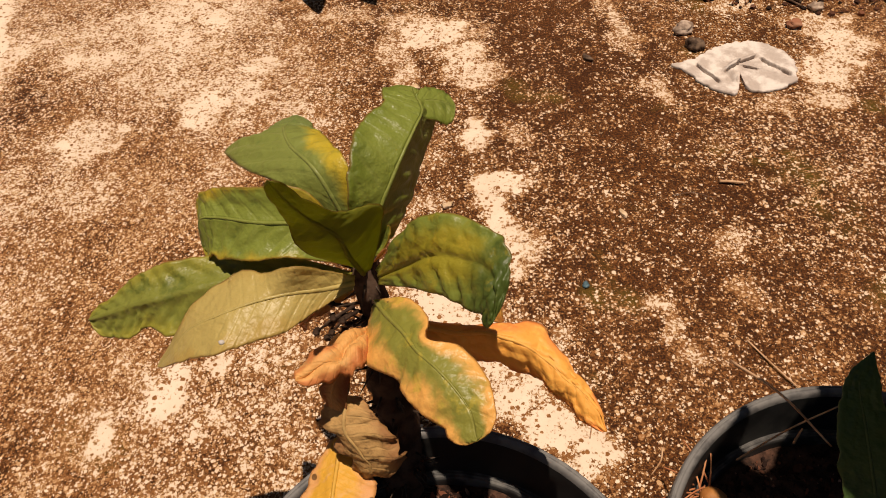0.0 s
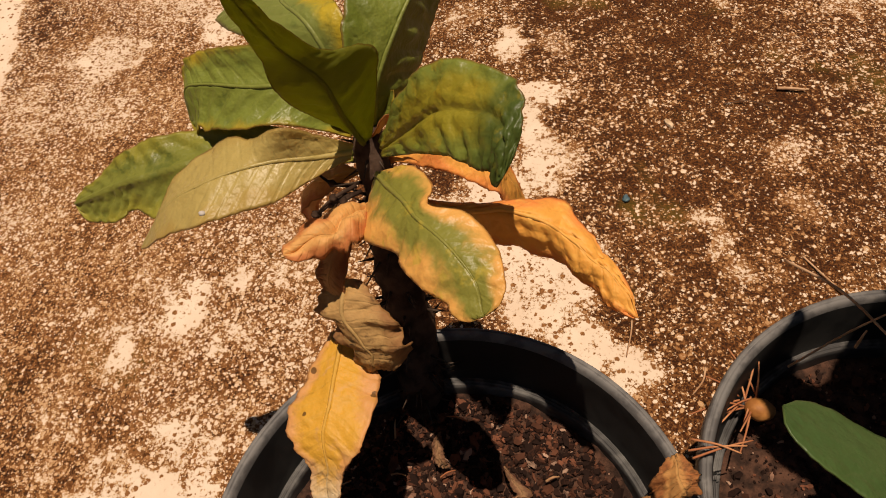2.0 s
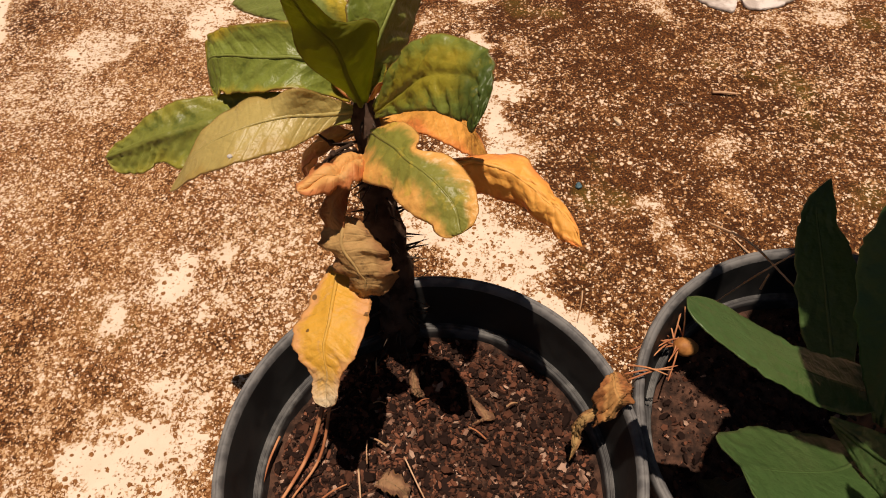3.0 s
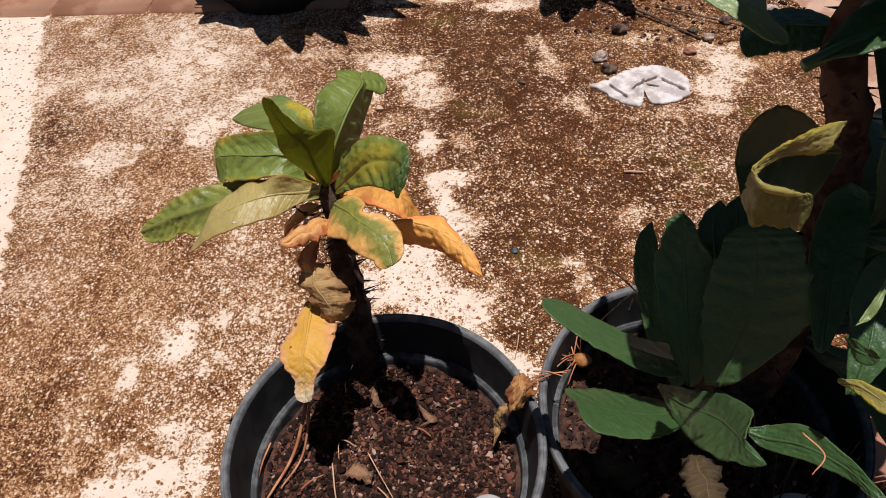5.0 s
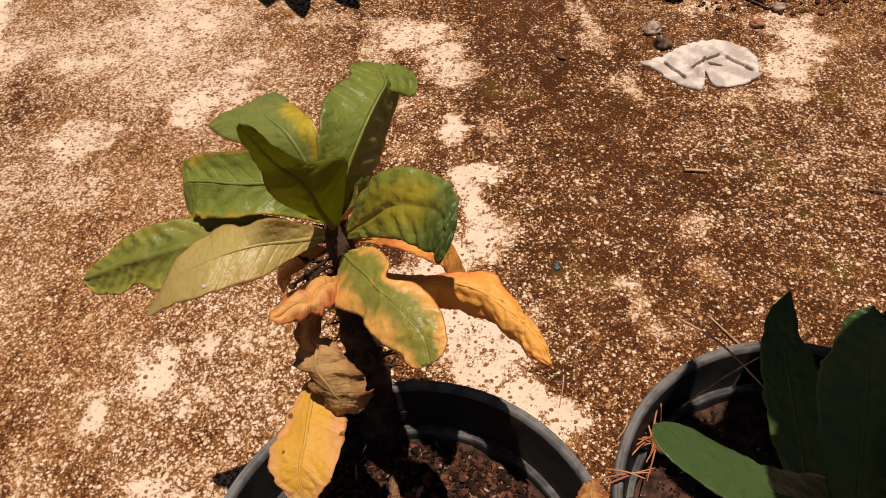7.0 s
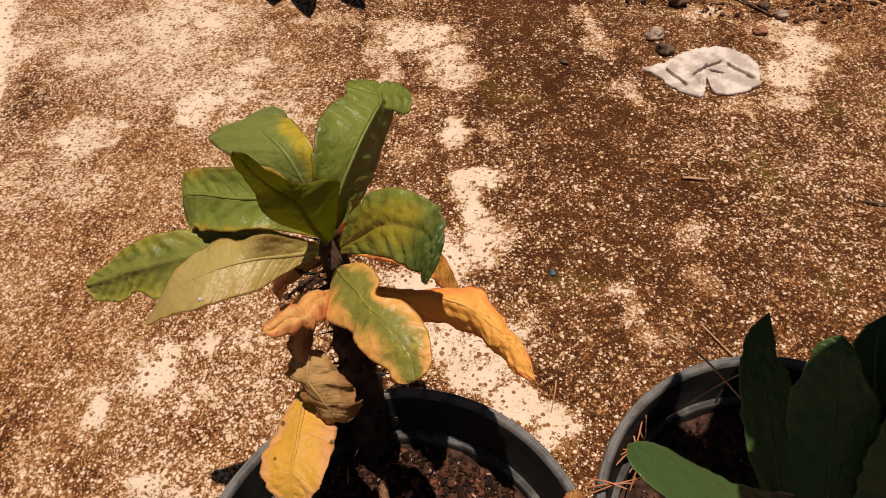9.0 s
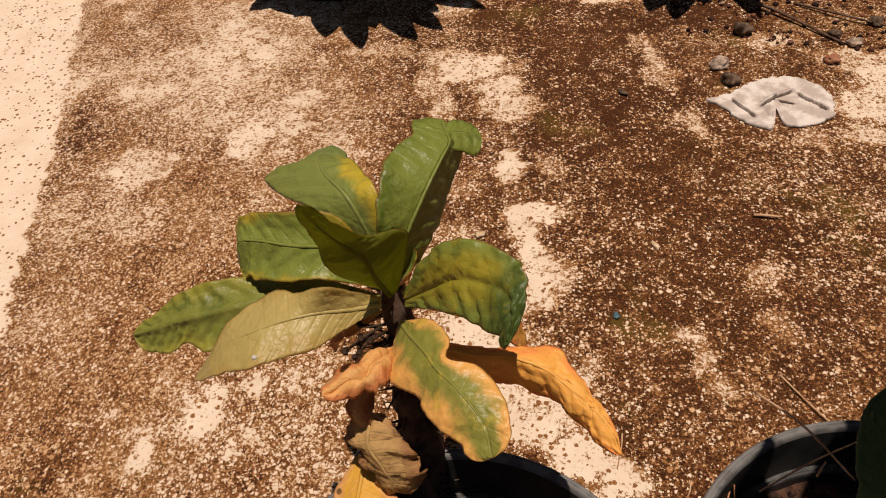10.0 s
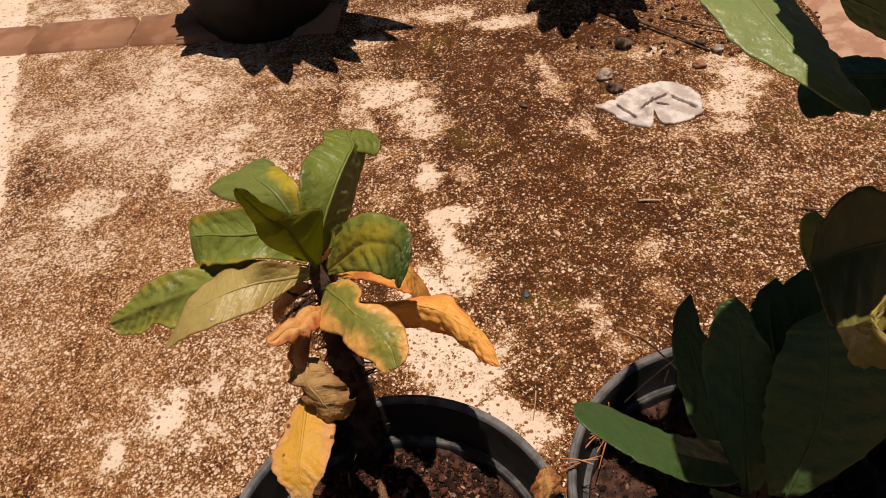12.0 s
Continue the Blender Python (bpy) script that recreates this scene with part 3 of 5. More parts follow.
PATCHES_NEAR = [
    (-0.248, 0.287, 0.016, 0.034, 1), (-0.208, 0.324, 0.019, 0.009, 0.9), (-0.21, 0.248, 0.014, 0.012, 0.8), (-0.187, 0.265, 0.013, 0.012, 0.6), (-0.304, 0.233, 0.013, 0.024, 0.9),
    (-0.32, 0.26, 0.011, 0.013, 0.7), (-0.22, 0.102, 0.044, 0.029, 1), (-0.277, 0.133, 0.025, 0.016, 0.7), (-0.195, 0.149, 0.018, 0.015, 0.8), (-0.285, 0.074, 0.029, 0.008, 0.6),
    (-0.341, 0.172, 0.019, 0.014, 0.5), (-0.246, 0.162, 0.016, 0.011, 0.5), (-0.157, 0.224, 0.014, 0.012, 0.4), (-0.329, 0.119, 0.015, 0.02, 0.4), (-0.25, 0.084, 0.069, 0.035, 1),
    (-0.189, 0.113, 0.032, 0.027, 0.9), (-0.213, 0.154, 0.026, 0.019, 0.7), (-0.349, 0.195, 0.028, 0.019, 0.4), (-0.326, 0.151, 0.029, 0.019, 0.4)]
PATCHES_FAR = [
    (-0.257, 0.124, 0.032, 0.014, 0.6), (0.067, 1.141, 0.06, 0.03, 0.7), (0.174, 1.093, 0.053, 0.023, 0.8), (-0.054, 1.138, 0.045, 0.022, 0.5), (-0.081, 1.059, 0.032, 0.024, 0.5),
    (-0.029, 0.89, 0.049, 0.037, 0.9), (-0.39, 0.907, 0.073, 0.062, 0.6), (-0.539, 0.891, 0.064, 0.051, 0.6)]
# the broad white patch behind the first pot
PATCHES_MID = [
    (0.028, 0.384, 0.056, 0.041, 1.0), (0.074, 0.351, 0.054, 0.028, 1.0), (0.11, 0.313, 0.024, 0.03, 1.0), (-0.028, 0.38, 0.037, 0.041, 0.75), (0.097, 0.488, 0.024, 0.02, 0.8), (0.036, 0.44, 0.031, 0.042, 1.0), (0.147, 0.256, 0.017, 0.011, 0.7),
    (0.049, 0.419, 0.014, 0.029, 1.0), (-0.006, 0.405, 0.035, 0.021, 0.8), (0.088, 0.312, 0.046, 0.019, 1.0), (0.063, 0.453, 0.023, 0.016, 0.7), (-0.028, 0.539, 0.031, 0.015, 0.6), (-0.052, 0.506, 0.027, 0.018, 0.6)]

# dark stains, in the same terms
STAINS = [(-0.60, 0.675, 0.06, 0.09, 0.35), (-0.54, 0.73, 0.07, 0.07, 0.2), (-0.20, 0.97, 0.10, 0.06, 0.2), (-0.62, 0.80, 0.05, 0.08, 0.25), (0.10, 0.72, 0.05, 0.12, 0.1), (0.141, 0.924, 0.10, 0.10, 0.22), (0.212, 0.804, 0.12, 0.10, 0.16), (0.240, 0.688, 0.12, 0.08, 0.12), (0.064, 1.030, 0.10, 0.07, 0.25), (0.180, 0.979, 0.10, 0.09, 0.22), (0.331, 1.026, 0.09, 0.06, 0.2), (0.27, 0.52, 0.14, 0.16, 0.10)]


def build_ground():
    far = np.geomspace(0.03, 60, 26)
    xs = np.concatenate([-1.3 - far[::-1], np.arange(-1.3, -0.9, 0.009), np.arange(-0.9, 1.0, 0.0045), np.arange(1.0, 1.6, 0.009), 1.6 + far])
    ys = np.concatenate([-0.9 - far[::-1], np.arange(-0.9, -0.3, 0.009), np.arange(-0.3, 1.4, 0.0045), np.arange(1.4, 1.9, 0.009), 1.9 + far])
    x, y = np.meshgrid(xs, ys)
    wx = x + 0.07 * (fbm(x, y, 0.06, 11) - 0.5) + 0.03 * (fbm(x, y, 0.016, 17, 2) - 0.5)
    wy = y + 0.07 * (fbm(x, y, 0.06, 23) - 0.5) + 0.03 * (fbm(x, y, 0.016, 29, 2) - 0.5)
    qx = x + 0.022 * (fbm(x, y, 0.03, 13) - 0.5) + 0.018 * (fbm(x, y, 0.011, 19, 2) - 0.5)
    qy = y + 0.022 * (fbm(x, y, 0.03, 27) - 0.5) + 0.018 * (fbm(x, y, 0.011, 31, 2) - 0.5)
    side = 0.5 - 0.5 * np.tanh((wx + 0.12 + 0.16 * (wy - 0.5)) / 0.10)
    right = 0.5 + 0.5 * np.tanh((wx - 0.43 - 0.6 * np.maximum(0, 0.85 - wy)) / 0.10)
    streak = fbm(x * 0.9 + y * 0.35, y - x * 0.35, 0.09, 61)
    wear = 0.04 + 0.31 * side + 0.12 * right + (0.30 + 0.16 * side) * (fbm(x, y, 0.20, 5) - 0.5) + 0.46 * (fbm(x, y, 0.055, 8) - 0.5) + 0.22 * side * (streak - 0.5)
    wear += 0.12 * side * np.clip((wy - 0.45) / 0.4, 0, 1)
    rough = 1.0 * (fbm(x, y, 0.022, 71) - 0.5)
    for px, py, a, b, k in PATCHES + PATCHES_TOP + PATCHES_EAST + PATCHES_WEST + PATCHES_NEAR + PATCHES_FAR + PATCHES_MID:
        d = np.sqrt(((qx - px) / (a * 1.12)) ** 2 + ((qy - py) / (b * 1.12)) ** 2)
        wear = np.maximum(wear, (0.24 + 0.50 * k) * (1 - 0.85 * np.clip((d - 0.72 + rough) / 0.55, 0, 1)))
    for px, py, a, b, k in STAINS:
        d = np.sqrt(((wx - px) / a) ** 2 + ((wy - py) / b) ** 2)
        wear -= k * np.clip(1.2 - d, 0, 1)
    # the smooth pale strip along the left
    edge = -0.577 - 0.34 * (qy - 0.552)
    wear = np.maximum(wear, 0.95 * np.clip((edge - qx + 0.03 * (streak - 0.5)) / 0.016, 0, 1) * np.clip((0.45 - edge + wx) / 0.1, 0, 1))
    away = np.clip((np.maximum(abs(x - 0.1) - 1.4, abs(y - 0.5) - 1.4)) / 0.4, 0, 1)
    wear = wear * (1 - away) + 0.22 * away
    z = 0.004 * (fbm(x, y, 0.35, 41) - 0.5) + 0.0015 * (fbm(x, y, 0.03, 47) - 0.5)
    z = np.where((abs(x) < 3) & (abs(y) < 3), z, 0)
    nx, ny = len(xs), len(ys)
    i = np.arange(nx * ny).reshape(ny, nx)
    quads = np.stack([i[:-1, :-1], i[:-1, 1:], i[1:, 1:], i[1:, :-1]], -1).reshape(-1, 4)
    me = bpy.data.meshes.new("ground")
    me.vertices.add(nx * ny)
    me.vertices.foreach_set("co", np.stack([x, y, z], -1).ravel())
    me.loops.add(quads.size)
    me.loops.foreach_set("vertex_index", quads.ravel())
    me.polygons.add(len(quads))
    me.polygons.foreach_set("loop_start", np.arange(0, quads.size, 4))
    me.polygons.foreach_set("use_smooth", np.ones(len(quads), bool))
    me.update(calc_edges=True)
    a = me.attributes.new("wear", 'FLOAT', 'POINT')
    a.data.foreach_set("value", np.clip(wear, 0, 1).astype(np.float32).ravel())
    me.materials.append(M_GROUND)
    return tagged(new("ground", me), "weathered brown stained concrete yard with pale worn patches", "ground", kind="structure")


ground = build_ground()


# ---- pots ----
def pot(name, place, radius, height, soil, label):
    p = thing(name, place)
    h, r = height, radius
    wall = [(r * 0.72, 0), (r * 0.74, 0.0), (r * 0.76, 0.004), (r * 0.90, h * 0.72), (r * 0.935, h * 0.74), (r * 0.955, h - 0.016), (r * 0.985, h - 0.014), (r * 0.99, h - 0.002)]
    v, f = lathe([(0.001, 0.002), (r * 0.70, 0.002)] + wall + [(r * 0.985, h - 0.001)])
    mesh_object("wall", v, f, M_POT, p)
    v, f = lathe([(r * 0.985, h - 0.016), (r * 0.999, h - 0.014), (r, h - 0.003), (r * 0.993, h), (r * 0.984, h + 0.0006), (r * 0.980, h - 0.0008), (r * 0.976, h + 0.0006), (r * 0.962, h + 0.0005), (r * 0.950, h - 0.001), (r * 0.944, h - 0.005)])
    mesh_object("rim", v, f, M_RIM, p, "scuffed grey rolled rim")
    ledge = soil + 0.012
    v, f = lathe([(r * 0.945, h - 0.004), (r * 0.930, h - 0.012), (r * 0.908, ledge + 0.004), (r * 0.895, ledge)])
    mesh_object("inner_wall", v, f, M_POT, p)
    v, f = lathe([(r * 0.896, ledge), (r * 0.889, ledge + 0.0004), (r * 0.886, ledge - 0.0016), (r * 0.883, ledge), (r * 0.874, ledge), (r * 0.871, ledge - 0.002), (r * 0.867, ledge - 0.0008), (r * 0.859, ledge - 0.0012), (r * 0.856, ledge - 0.005), (r * 0.84, soil - 0.02)])
    mesh_object("ledge", v, f, M_LEDGE, p, "scuffed inner step")
    # soil: a rough heap with an uneven surface
    verts, faces, uv = [], [], []
    rings, sides = 34, 110
    for i in range(rings + 1):
        rr = r * 0.85 * i / rings
        for j in range(sides):
            a = 2 * math.pi * j / sides
            q = Vector((rr * math.cos(a), rr * math.sin(a), 0))
            z = soil + 0.006 * noise.noise(q * 25 + Vector((place[0] * 50, 3, 0))) + 0.004 * noise.noise(q * 80) + 0.003 * noise.noise(q * 200)
            verts.append((q.x, q.y, z))
    for i in range(rings):
        for j in range(sides):
            k = (j + 1) % sides
            faces.append((i * sides + j, i * sides + k, (i + 1) * sides + k, (i + 1) * sides + j))
    mesh_object("soil", verts, faces, M_SOIL, p, "dark damp potting soil with bark crumbs")
    return tagged(p, label, "plant pot", "pots side by side")


POT_A, POT_B = Vector((0.047, 0.047, 0)), Vector((0.302, 0.090, 0))
SOIL_A, SOIL_B = 0.145, 0.135
pot("plant_pot", POT_A, 0.1276, 0.20, SOIL_A, "round black plastic nursery pot with scuffed grey rim")
pot("plant_pot", POT_B, 0.1310, 0.187, SOIL_B, "round black plastic nursery pot crowded by leaves")


# ---- the sickly plant ----
def spiny_stem(parent, points, radii, count, seed, length=0.010):
    v, f = tube(points, radii, 14, 40)
    rnd = random.Random(seed)
    v = [Vector(q) + Vector((noise.noise(Vector(q) * 90), noise.noise(Vector(q) * 90 + Vector((5, 0, 0))), 0)) * 0.004 for q in v]
    stem = mesh_object("stem", v, f, M_STEM, parent, "thick dark ridged stem")
    line = curve(points, 60)
    me = None
    for k in range(count):
        i = rnd.randrange(4, 58)
        q = Vector(line[i])
        r = float(np.interp(i / 59, np.linspace(0, 1, len(radii)), radii))
        a = rnd.random() * 2 * math.pi
        out = Vector((math.cos(a), math.sin(a), rnd.uniform(-0.3, 0.4))).normalized()
        if me is None:
            bm = bmesh.new()
            bmesh.ops.create_cone(bm, segments=5, radius1=0.0011, radius2=0.0001, depth=length, cap_ends=True)
            bmesh.ops.translate(bm, verts=bm.verts, vec=(0, 0, length / 2))
            ob = part("spine", bm, M_SPINE, stem)
            me = ob.data
        else:
            ob = new("spine", me)
            ob.parent = stem
        s = rnd.uniform(0.6, 1.3)
        ob.matrix_local = Matrix.LocRotScale(q + out * r * 0.85, out.to_track_quat('Z', 'Y'), (1, 1, s))
    return stem


plant = tagged(thing("succulent_shrub", (0.012, 0.147, 0.14)), "spiny succulent shrub with yellowing and drying leaves", "potted plant")
P0 = Vector(plant.location)


def rel(points, origin):
    return [tuple(Vector(p) - origin) for p in points]


spiny_stem(plant, rel([(0.012, 0.147, 0.135), (0.014, 0.160, 0.19), (0.008, 0.182, 0.26), (0.002, 0.206, 0.332)], P0), (0.0135, 0.0135, 0.0125, 0.011, 0.006), 130, 3, 0.015)


def pblade(M, A, B, ends=(None, None), **kw):
    ends = tuple(None if e is None else tuple(Vector(e) - P0) for e in ends)
    return blade(plant, rel(M, P0), rel(A, P0), rel(B, P0), ends, **kw)


def pfan(rows, tip, **kw):
    return fan(plant, [rel(r, P0) for r in rows], tuple(Vector(tip) - P0), **kw)


# the long leaf on the crown's west side
pfan([((-0.004, 0.200, 0.328), (-0.004, 0.197, 0.326), (-0.004, 0.194, 0.324)), ((-0.045, 0.207, 0.334), (-0.045, 0.196, 0.329), (-0.045, 0.184, 0.320)),
      ((-0.081, 0.207, 0.332), (-0.080, 0.190, 0.327), (-0.078, 0.172, 0.315)), ((-0.105, 0.203, 0.330), (-0.104, 0.186, 0.321), (-0.101, 0.170, 0.307)),
      ((-0.119, 0.200, 0.325), (-0.119, 0.184, 0.317), (-0.118, 0.176, 0.305)), ((-0.130, 0.197, 0.319), (-0.130, 0.184, 0.312), (-0.128, 0.171, 0.300)), ((-0.144, 0.190, 0.309), (-0.144, 0.183, 0.306), (-0.140, 0.174, 0.297))],
     (-0.156, 0.183, 0.300), material=M_LEFT, label="green leaf with sunken veins", seed=2, rib=False, groove=0.0016, cup=0.08, pucker=0.07, veins=12, wave=0.05, emboss=0.0012)
pfan([((0.002, 0.185, 0.346), (0.002, 0.181, 0.345), (0.002, 0.178, 0.344)), ((-0.010, 0.179, 0.358), (-0.012, 0.174, 0.349), (-0.012, 0.167, 0.344)), ((-0.023, 0.174, 0.367), (-0.028, 0.167, 0.354), (-0.026, 0.151, 0.346)),
      ((-0.040, 0.178, 0.356), (-0.044, 0.161, 0.354), (-0.043, 0.143, 0.348)), ((-0.057, 0.181, 0.351), (-0.058, 0.156, 0.351), (-0.057, 0.137, 0.346)), ((-0.078, 0.168, 0.340), (-0.078, 0.153, 0.339), (-0.076, 0.140, 0.335))],
     (-0.100, 0.148, 0.313), point=0.85, material=M_PALE, label="pale olive leaf turned underside up", seed=3, cup=0.02, wave=0.05, pucker=0.012, emboss=0.0005)
# the leaf whose end curls down
pfan([((-0.004, 0.212, 0.337), (-0.002, 0.206, 0.334), (-0.004, 0.200, 0.334)), ((-0.025, 0.218, 0.372), (-0.023, 0.206, 0.358), (-0.028, 0.191, 0.351)), ((-0.057, 0.221, 0.370), (-0.050, 0.208, 0.358), (-0.052, 0.191, 0.348)),
      ((-0.078, 0.229, 0.361), (-0.074, 0.215, 0.353), (-0.071, 0.197, 0.341)), ((-0.091, 0.231, 0.350), (-0.087, 0.218, 0.347), (-0.080, 0.204, 0.335))],
     (-0.090, 0.215, 0.331), material=M_LEAF_EDGE, label="green leaf curled down at its tip", seed=4, cup=0.10, pucker=0.045, veins=9, emboss=0.0009)
pfan([((-0.002, 0.212, 0.337), (0.0, 0.211, 0.335), (0.002, 0.212, 0.337)), ((-0.036, 0.226, 0.364), (-0.018, 0.226, 0.374), (-0.003, 0.228, 0.380)), ((-0.071, 0.252, 0.354), (-0.038, 0.250, 0.371), (-0.016, 0.250, 0.374)),
      ((-0.088, 0.273, 0.346), (-0.047, 0.268, 0.366), (-0.025, 0.268, 0.364)), ((-0.067, 0.278, 0.352), (-0.049, 0.278, 0.361), (-0.031, 0.278, 0.357)), ((-0.061, 0.286, 0.353), (-0.048, 0.286, 0.358), (-0.036, 0.284, 0.354))],
     (-0.048, 0.296, 0.353), material=M_ONESIDE, label="green leaf with one yellow margin and torn tip", seed=5, pucker=0.03, veins=8, emboss=0.0007, cup=0.04, ragged=0.02)
pfan([((0.001, 0.194, 0.343), (0.005, 0.190, 0.341), (0.009, 0.191, 0.344)), ((-0.005, 0.173, 0.374), (0.005, 0.175, 0.374), (0.019, 0.186, 0.382)), ((-0.011, 0.161, 0.398), (0.004, 0.168, 0.398), (0.021, 0.183, 0.402)),
      ((-0.011, 0.158, 0.417), (-0.003, 0.161, 0.417), (0.007, 0.171, 0.410)), ((-0.009, 0.149, 0.438), (-0.005, 0.151, 0.438), (-0.001, 0.155, 0.436))],
     (-0.006, 0.143, 0.457), material=M_OLIVE, label="upright olive brown cupped leaf", seed=6, cup=0.05, pucker=0.018, veins=9, ragged=0.02)
pfan([((0.001, 0.211, 0.332), (0.004, 0.212, 0.328), (0.007, 0.213, 0.327)), ((-0.001, 0.209, 0.372), (0.011, 0.213, 0.358), (0.018, 0.222, 0.338)), ((0.000, 0.229, 0.390), (0.021, 0.231, 0.376), (0.026, 0.245, 0.345)),
      ((0.003, 0.250, 0.391), (0.028, 0.252, 0.382), (0.029, 0.260, 0.350)), ((0.011, 0.264, 0.389), (0.031, 0.268, 0.381), (0.035, 0.274, 0.362)), ((0.009, 0.275, 0.387), (0.027, 0.280, 0.380), (0.038, 0.283, 0.371))],
     (0.023, 0.294, 0.376), material=M_LEAF, label="tall green leaf folded along its rib", seed=7, pucker=0.032, veins=10, emboss=0.0009)
pfan([((0.026, 0.284, 0.380), (0.027, 0.277, 0.379), (0.029, 0.268, 0.377)), ((0.031, 0.293, 0.377), (0.034, 0.283, 0.376), (0.037, 0.272, 0.371)), ((0.039, 0.296, 0.372), (0.041, 0.286, 0.372), (0.042, 0.275, 0.366))],
     (0.047, 0.287, 0.368), material=M_LEAF, label="twisted lobe of the tall leaf", seed=19, span=0.25, ragged=0.06, pucker=0.05, veins=3, rib=False, step_rows=8, across=12)
pfan([((0.010, 0.198, 0.334), (0.011, 0.194, 0.332), (0.012, 0.190, 0.332)), ((0.026, 0.195, 0.369), (0.028, 0.184, 0.356), (0.026, 0.179, 0.346)), ((0.042, 0.191, 0.387), (0.042, 0.176, 0.375), (0.044, 0.163, 0.365)),
      ((0.061, 0.182, 0.394), (0.058, 0.166, 0.386), (0.056, 0.153, 0.371)), ((0.076, 0.167, 0.397), (0.069, 0.156, 0.391), (0.063, 0.147, 0.374)), ((0.078, 0.154, 0.394), (0.071, 0.145, 0.388), (0.067, 0.144, 0.376))],
     (0.071, 0.138, 0.380), material=M_LEAF_HALF, label="puckered leaf, yellow at the rib and green at the tip", seed=8, rib=False, groove=0.0020, wave=0.06, waves=7, pucker=0.06, veins=9, cup=0.03, emboss=0.0012)
pfan([((0.008, 0.212, 0.318), (0.008, 0.207, 0.316), (0.008, 0.202, 0.314)), ((0.020, 0.225, 0.322), (0.022, 0.215, 0.321), (0.021, 0.204, 0.311)), ((0.038, 0.235, 0.311), (0.039, 0.223, 0.310), (0.037, 0.208, 0.301)),
      ((0.056, 0.237, 0.296), (0.057, 0.224, 0.297), (0.056, 0.207, 0.290)), ((0.067, 0.236, 0.274), (0.068, 0.226, 0.275), (0.066, 0.212, 0.272))],
     (0.077, 0.229, 0.242), point=0.7, material=M_ORANGE, label="orange dying leaf arched over", seed=9, wave=0.06, pucker=0.03, ragged=0.05, crumple=0.001)
pfan([((0.022, 0.188, 0.306), (0.022, 0.184, 0.306), (0.022, 0.180, 0.304)), ((0.050, 0.180, 0.311), (0.050, 0.174, 0.313), (0.050, 0.169, 0.300)), ((0.069, 0.176, 0.320), (0.071, 0.167, 0.323), (0.070, 0.165, 0.300)),
      ((0.092, 0.178, 0.318), (0.090, 0.161, 0.321), (0.090, 0.157, 0.302)), ((0.108, 0.158, 0.318), (0.105, 0.148, 0.318), (0.103, 0.144, 0.305)), ((0.116, 0.146, 0.314), (0.116, 0.139, 0.314), (0.112, 0.134, 0.306))],
     (0.126, 0.126, 0.308), point=0.7, material=M_ORANGE, label="long orange leaf rolled at its edges", seed=10, cup=0.16, wave=0.10, waves=6, pucker=0.05, veins=12, ragged=0.05, crumple=0.002, emboss=0.0016)
pfan([((0.014, 0.178, 0.336), (0.012, 0.178, 0.334), (0.010, 0.176, 0.330)), ((0.030, 0.170, 0.349), (0.020, 0.164, 0.343), (0.008, 0.160, 0.327)), ((0.041, 0.158, 0.353), (0.030, 0.150, 0.351), (0.012, 0.143, 0.333)),
      ((0.042, 0.143, 0.358), (0.037, 0.139, 0.355), (0.027, 0.131, 0.342)), ((0.058, 0.139, 0.358), (0.047, 0.129, 0.357), (0.033, 0.122, 0.343)), ((0.069, 0.125, 0.358), (0.056, 0.119, 0.357), (0.042, 0.112, 0.346)), ((0.073, 0.112, 0.357), (0.063, 0.110, 0.354), (0.052, 0.106, 0.346))],
     (0.066, 0.100, 0.349), material=M_ORGREEN, label="green leaf with broad orange margins", seed=11, wave=0.05, waves=3, cup=0.05, pucker=0.025, ragged=0.02)
pblade([(0.010, 0.172, 0.322), (0.005, 0.150, 0.336), (-0.003, 0.140, 0.340), (-0.017, 0.131, 0.341)], [(0.011, 0.138, 0.337), (0.002, 0.131, 0.337)],
       [(-0.002, 0.162, 0.328), (-0.012, 0.147, 0.338)], material=M_PINKDRY, label="small curled orange leaf", seed=12, crumple=0.004, blunt=0.7, cup=0.35, ragged=0.06, wave=0.10)
pfan([((-0.007, 0.141, 0.306), (0.000, 0.138, 0.309), (0.006, 0.137, 0.309)), ((-0.015, 0.132, 0.298), (-0.001, 0.125, 0.304), (0.016, 0.128, 0.306)), ((-0.010, 0.125, 0.285), (0.007, 0.116, 0.293), (0.026, 0.121, 0.297)), ((-0.001, 0.118, 0.275), (0.012, 0.111, 0.280), (0.028, 0.115, 0.284))],
     (0.009, 0.112, 0.266), material=M_DRY, label="shrivelled brown dead leaf", seed=13, crumple=0.0035, pucker=0.035, veins=5, ragged=0.10, wave=0.14, emboss=0.0014, cup=-0.05)
pfan([((-0.014, 0.130, 0.272), (-0.009, 0.131, 0.274), (-0.002, 0.128, 0.274)), ((-0.022, 0.114, 0.266), (-0.008, 0.114, 0.272), (0.010, 0.115, 0.270)), ((-0.027, 0.097, 0.264), (-0.008, 0.096, 0.272), (0.014, 0.100, 0.271)),
      ((-0.028, 0.081, 0.263), (-0.009, 0.080, 0.268), (0.010, 0.075, 0.270)), ((-0.018, 0.071, 0.256), (-0.008, 0.070, 0.258), (0.002, 0.068, 0.260)), ((-0.016, 0.063, 0.250), (-0.008, 0.062, 0.250), (-0.001, 0.061, 0.252))],
     (-0.008, 0.055, 0.245), material=M_YELLOW, label="bright yellow dying leaf with a withered tip", seed=14, wave=0.05, pucker=0.03, crumple=0.0015, ragged=0.06, emboss=0.0010)
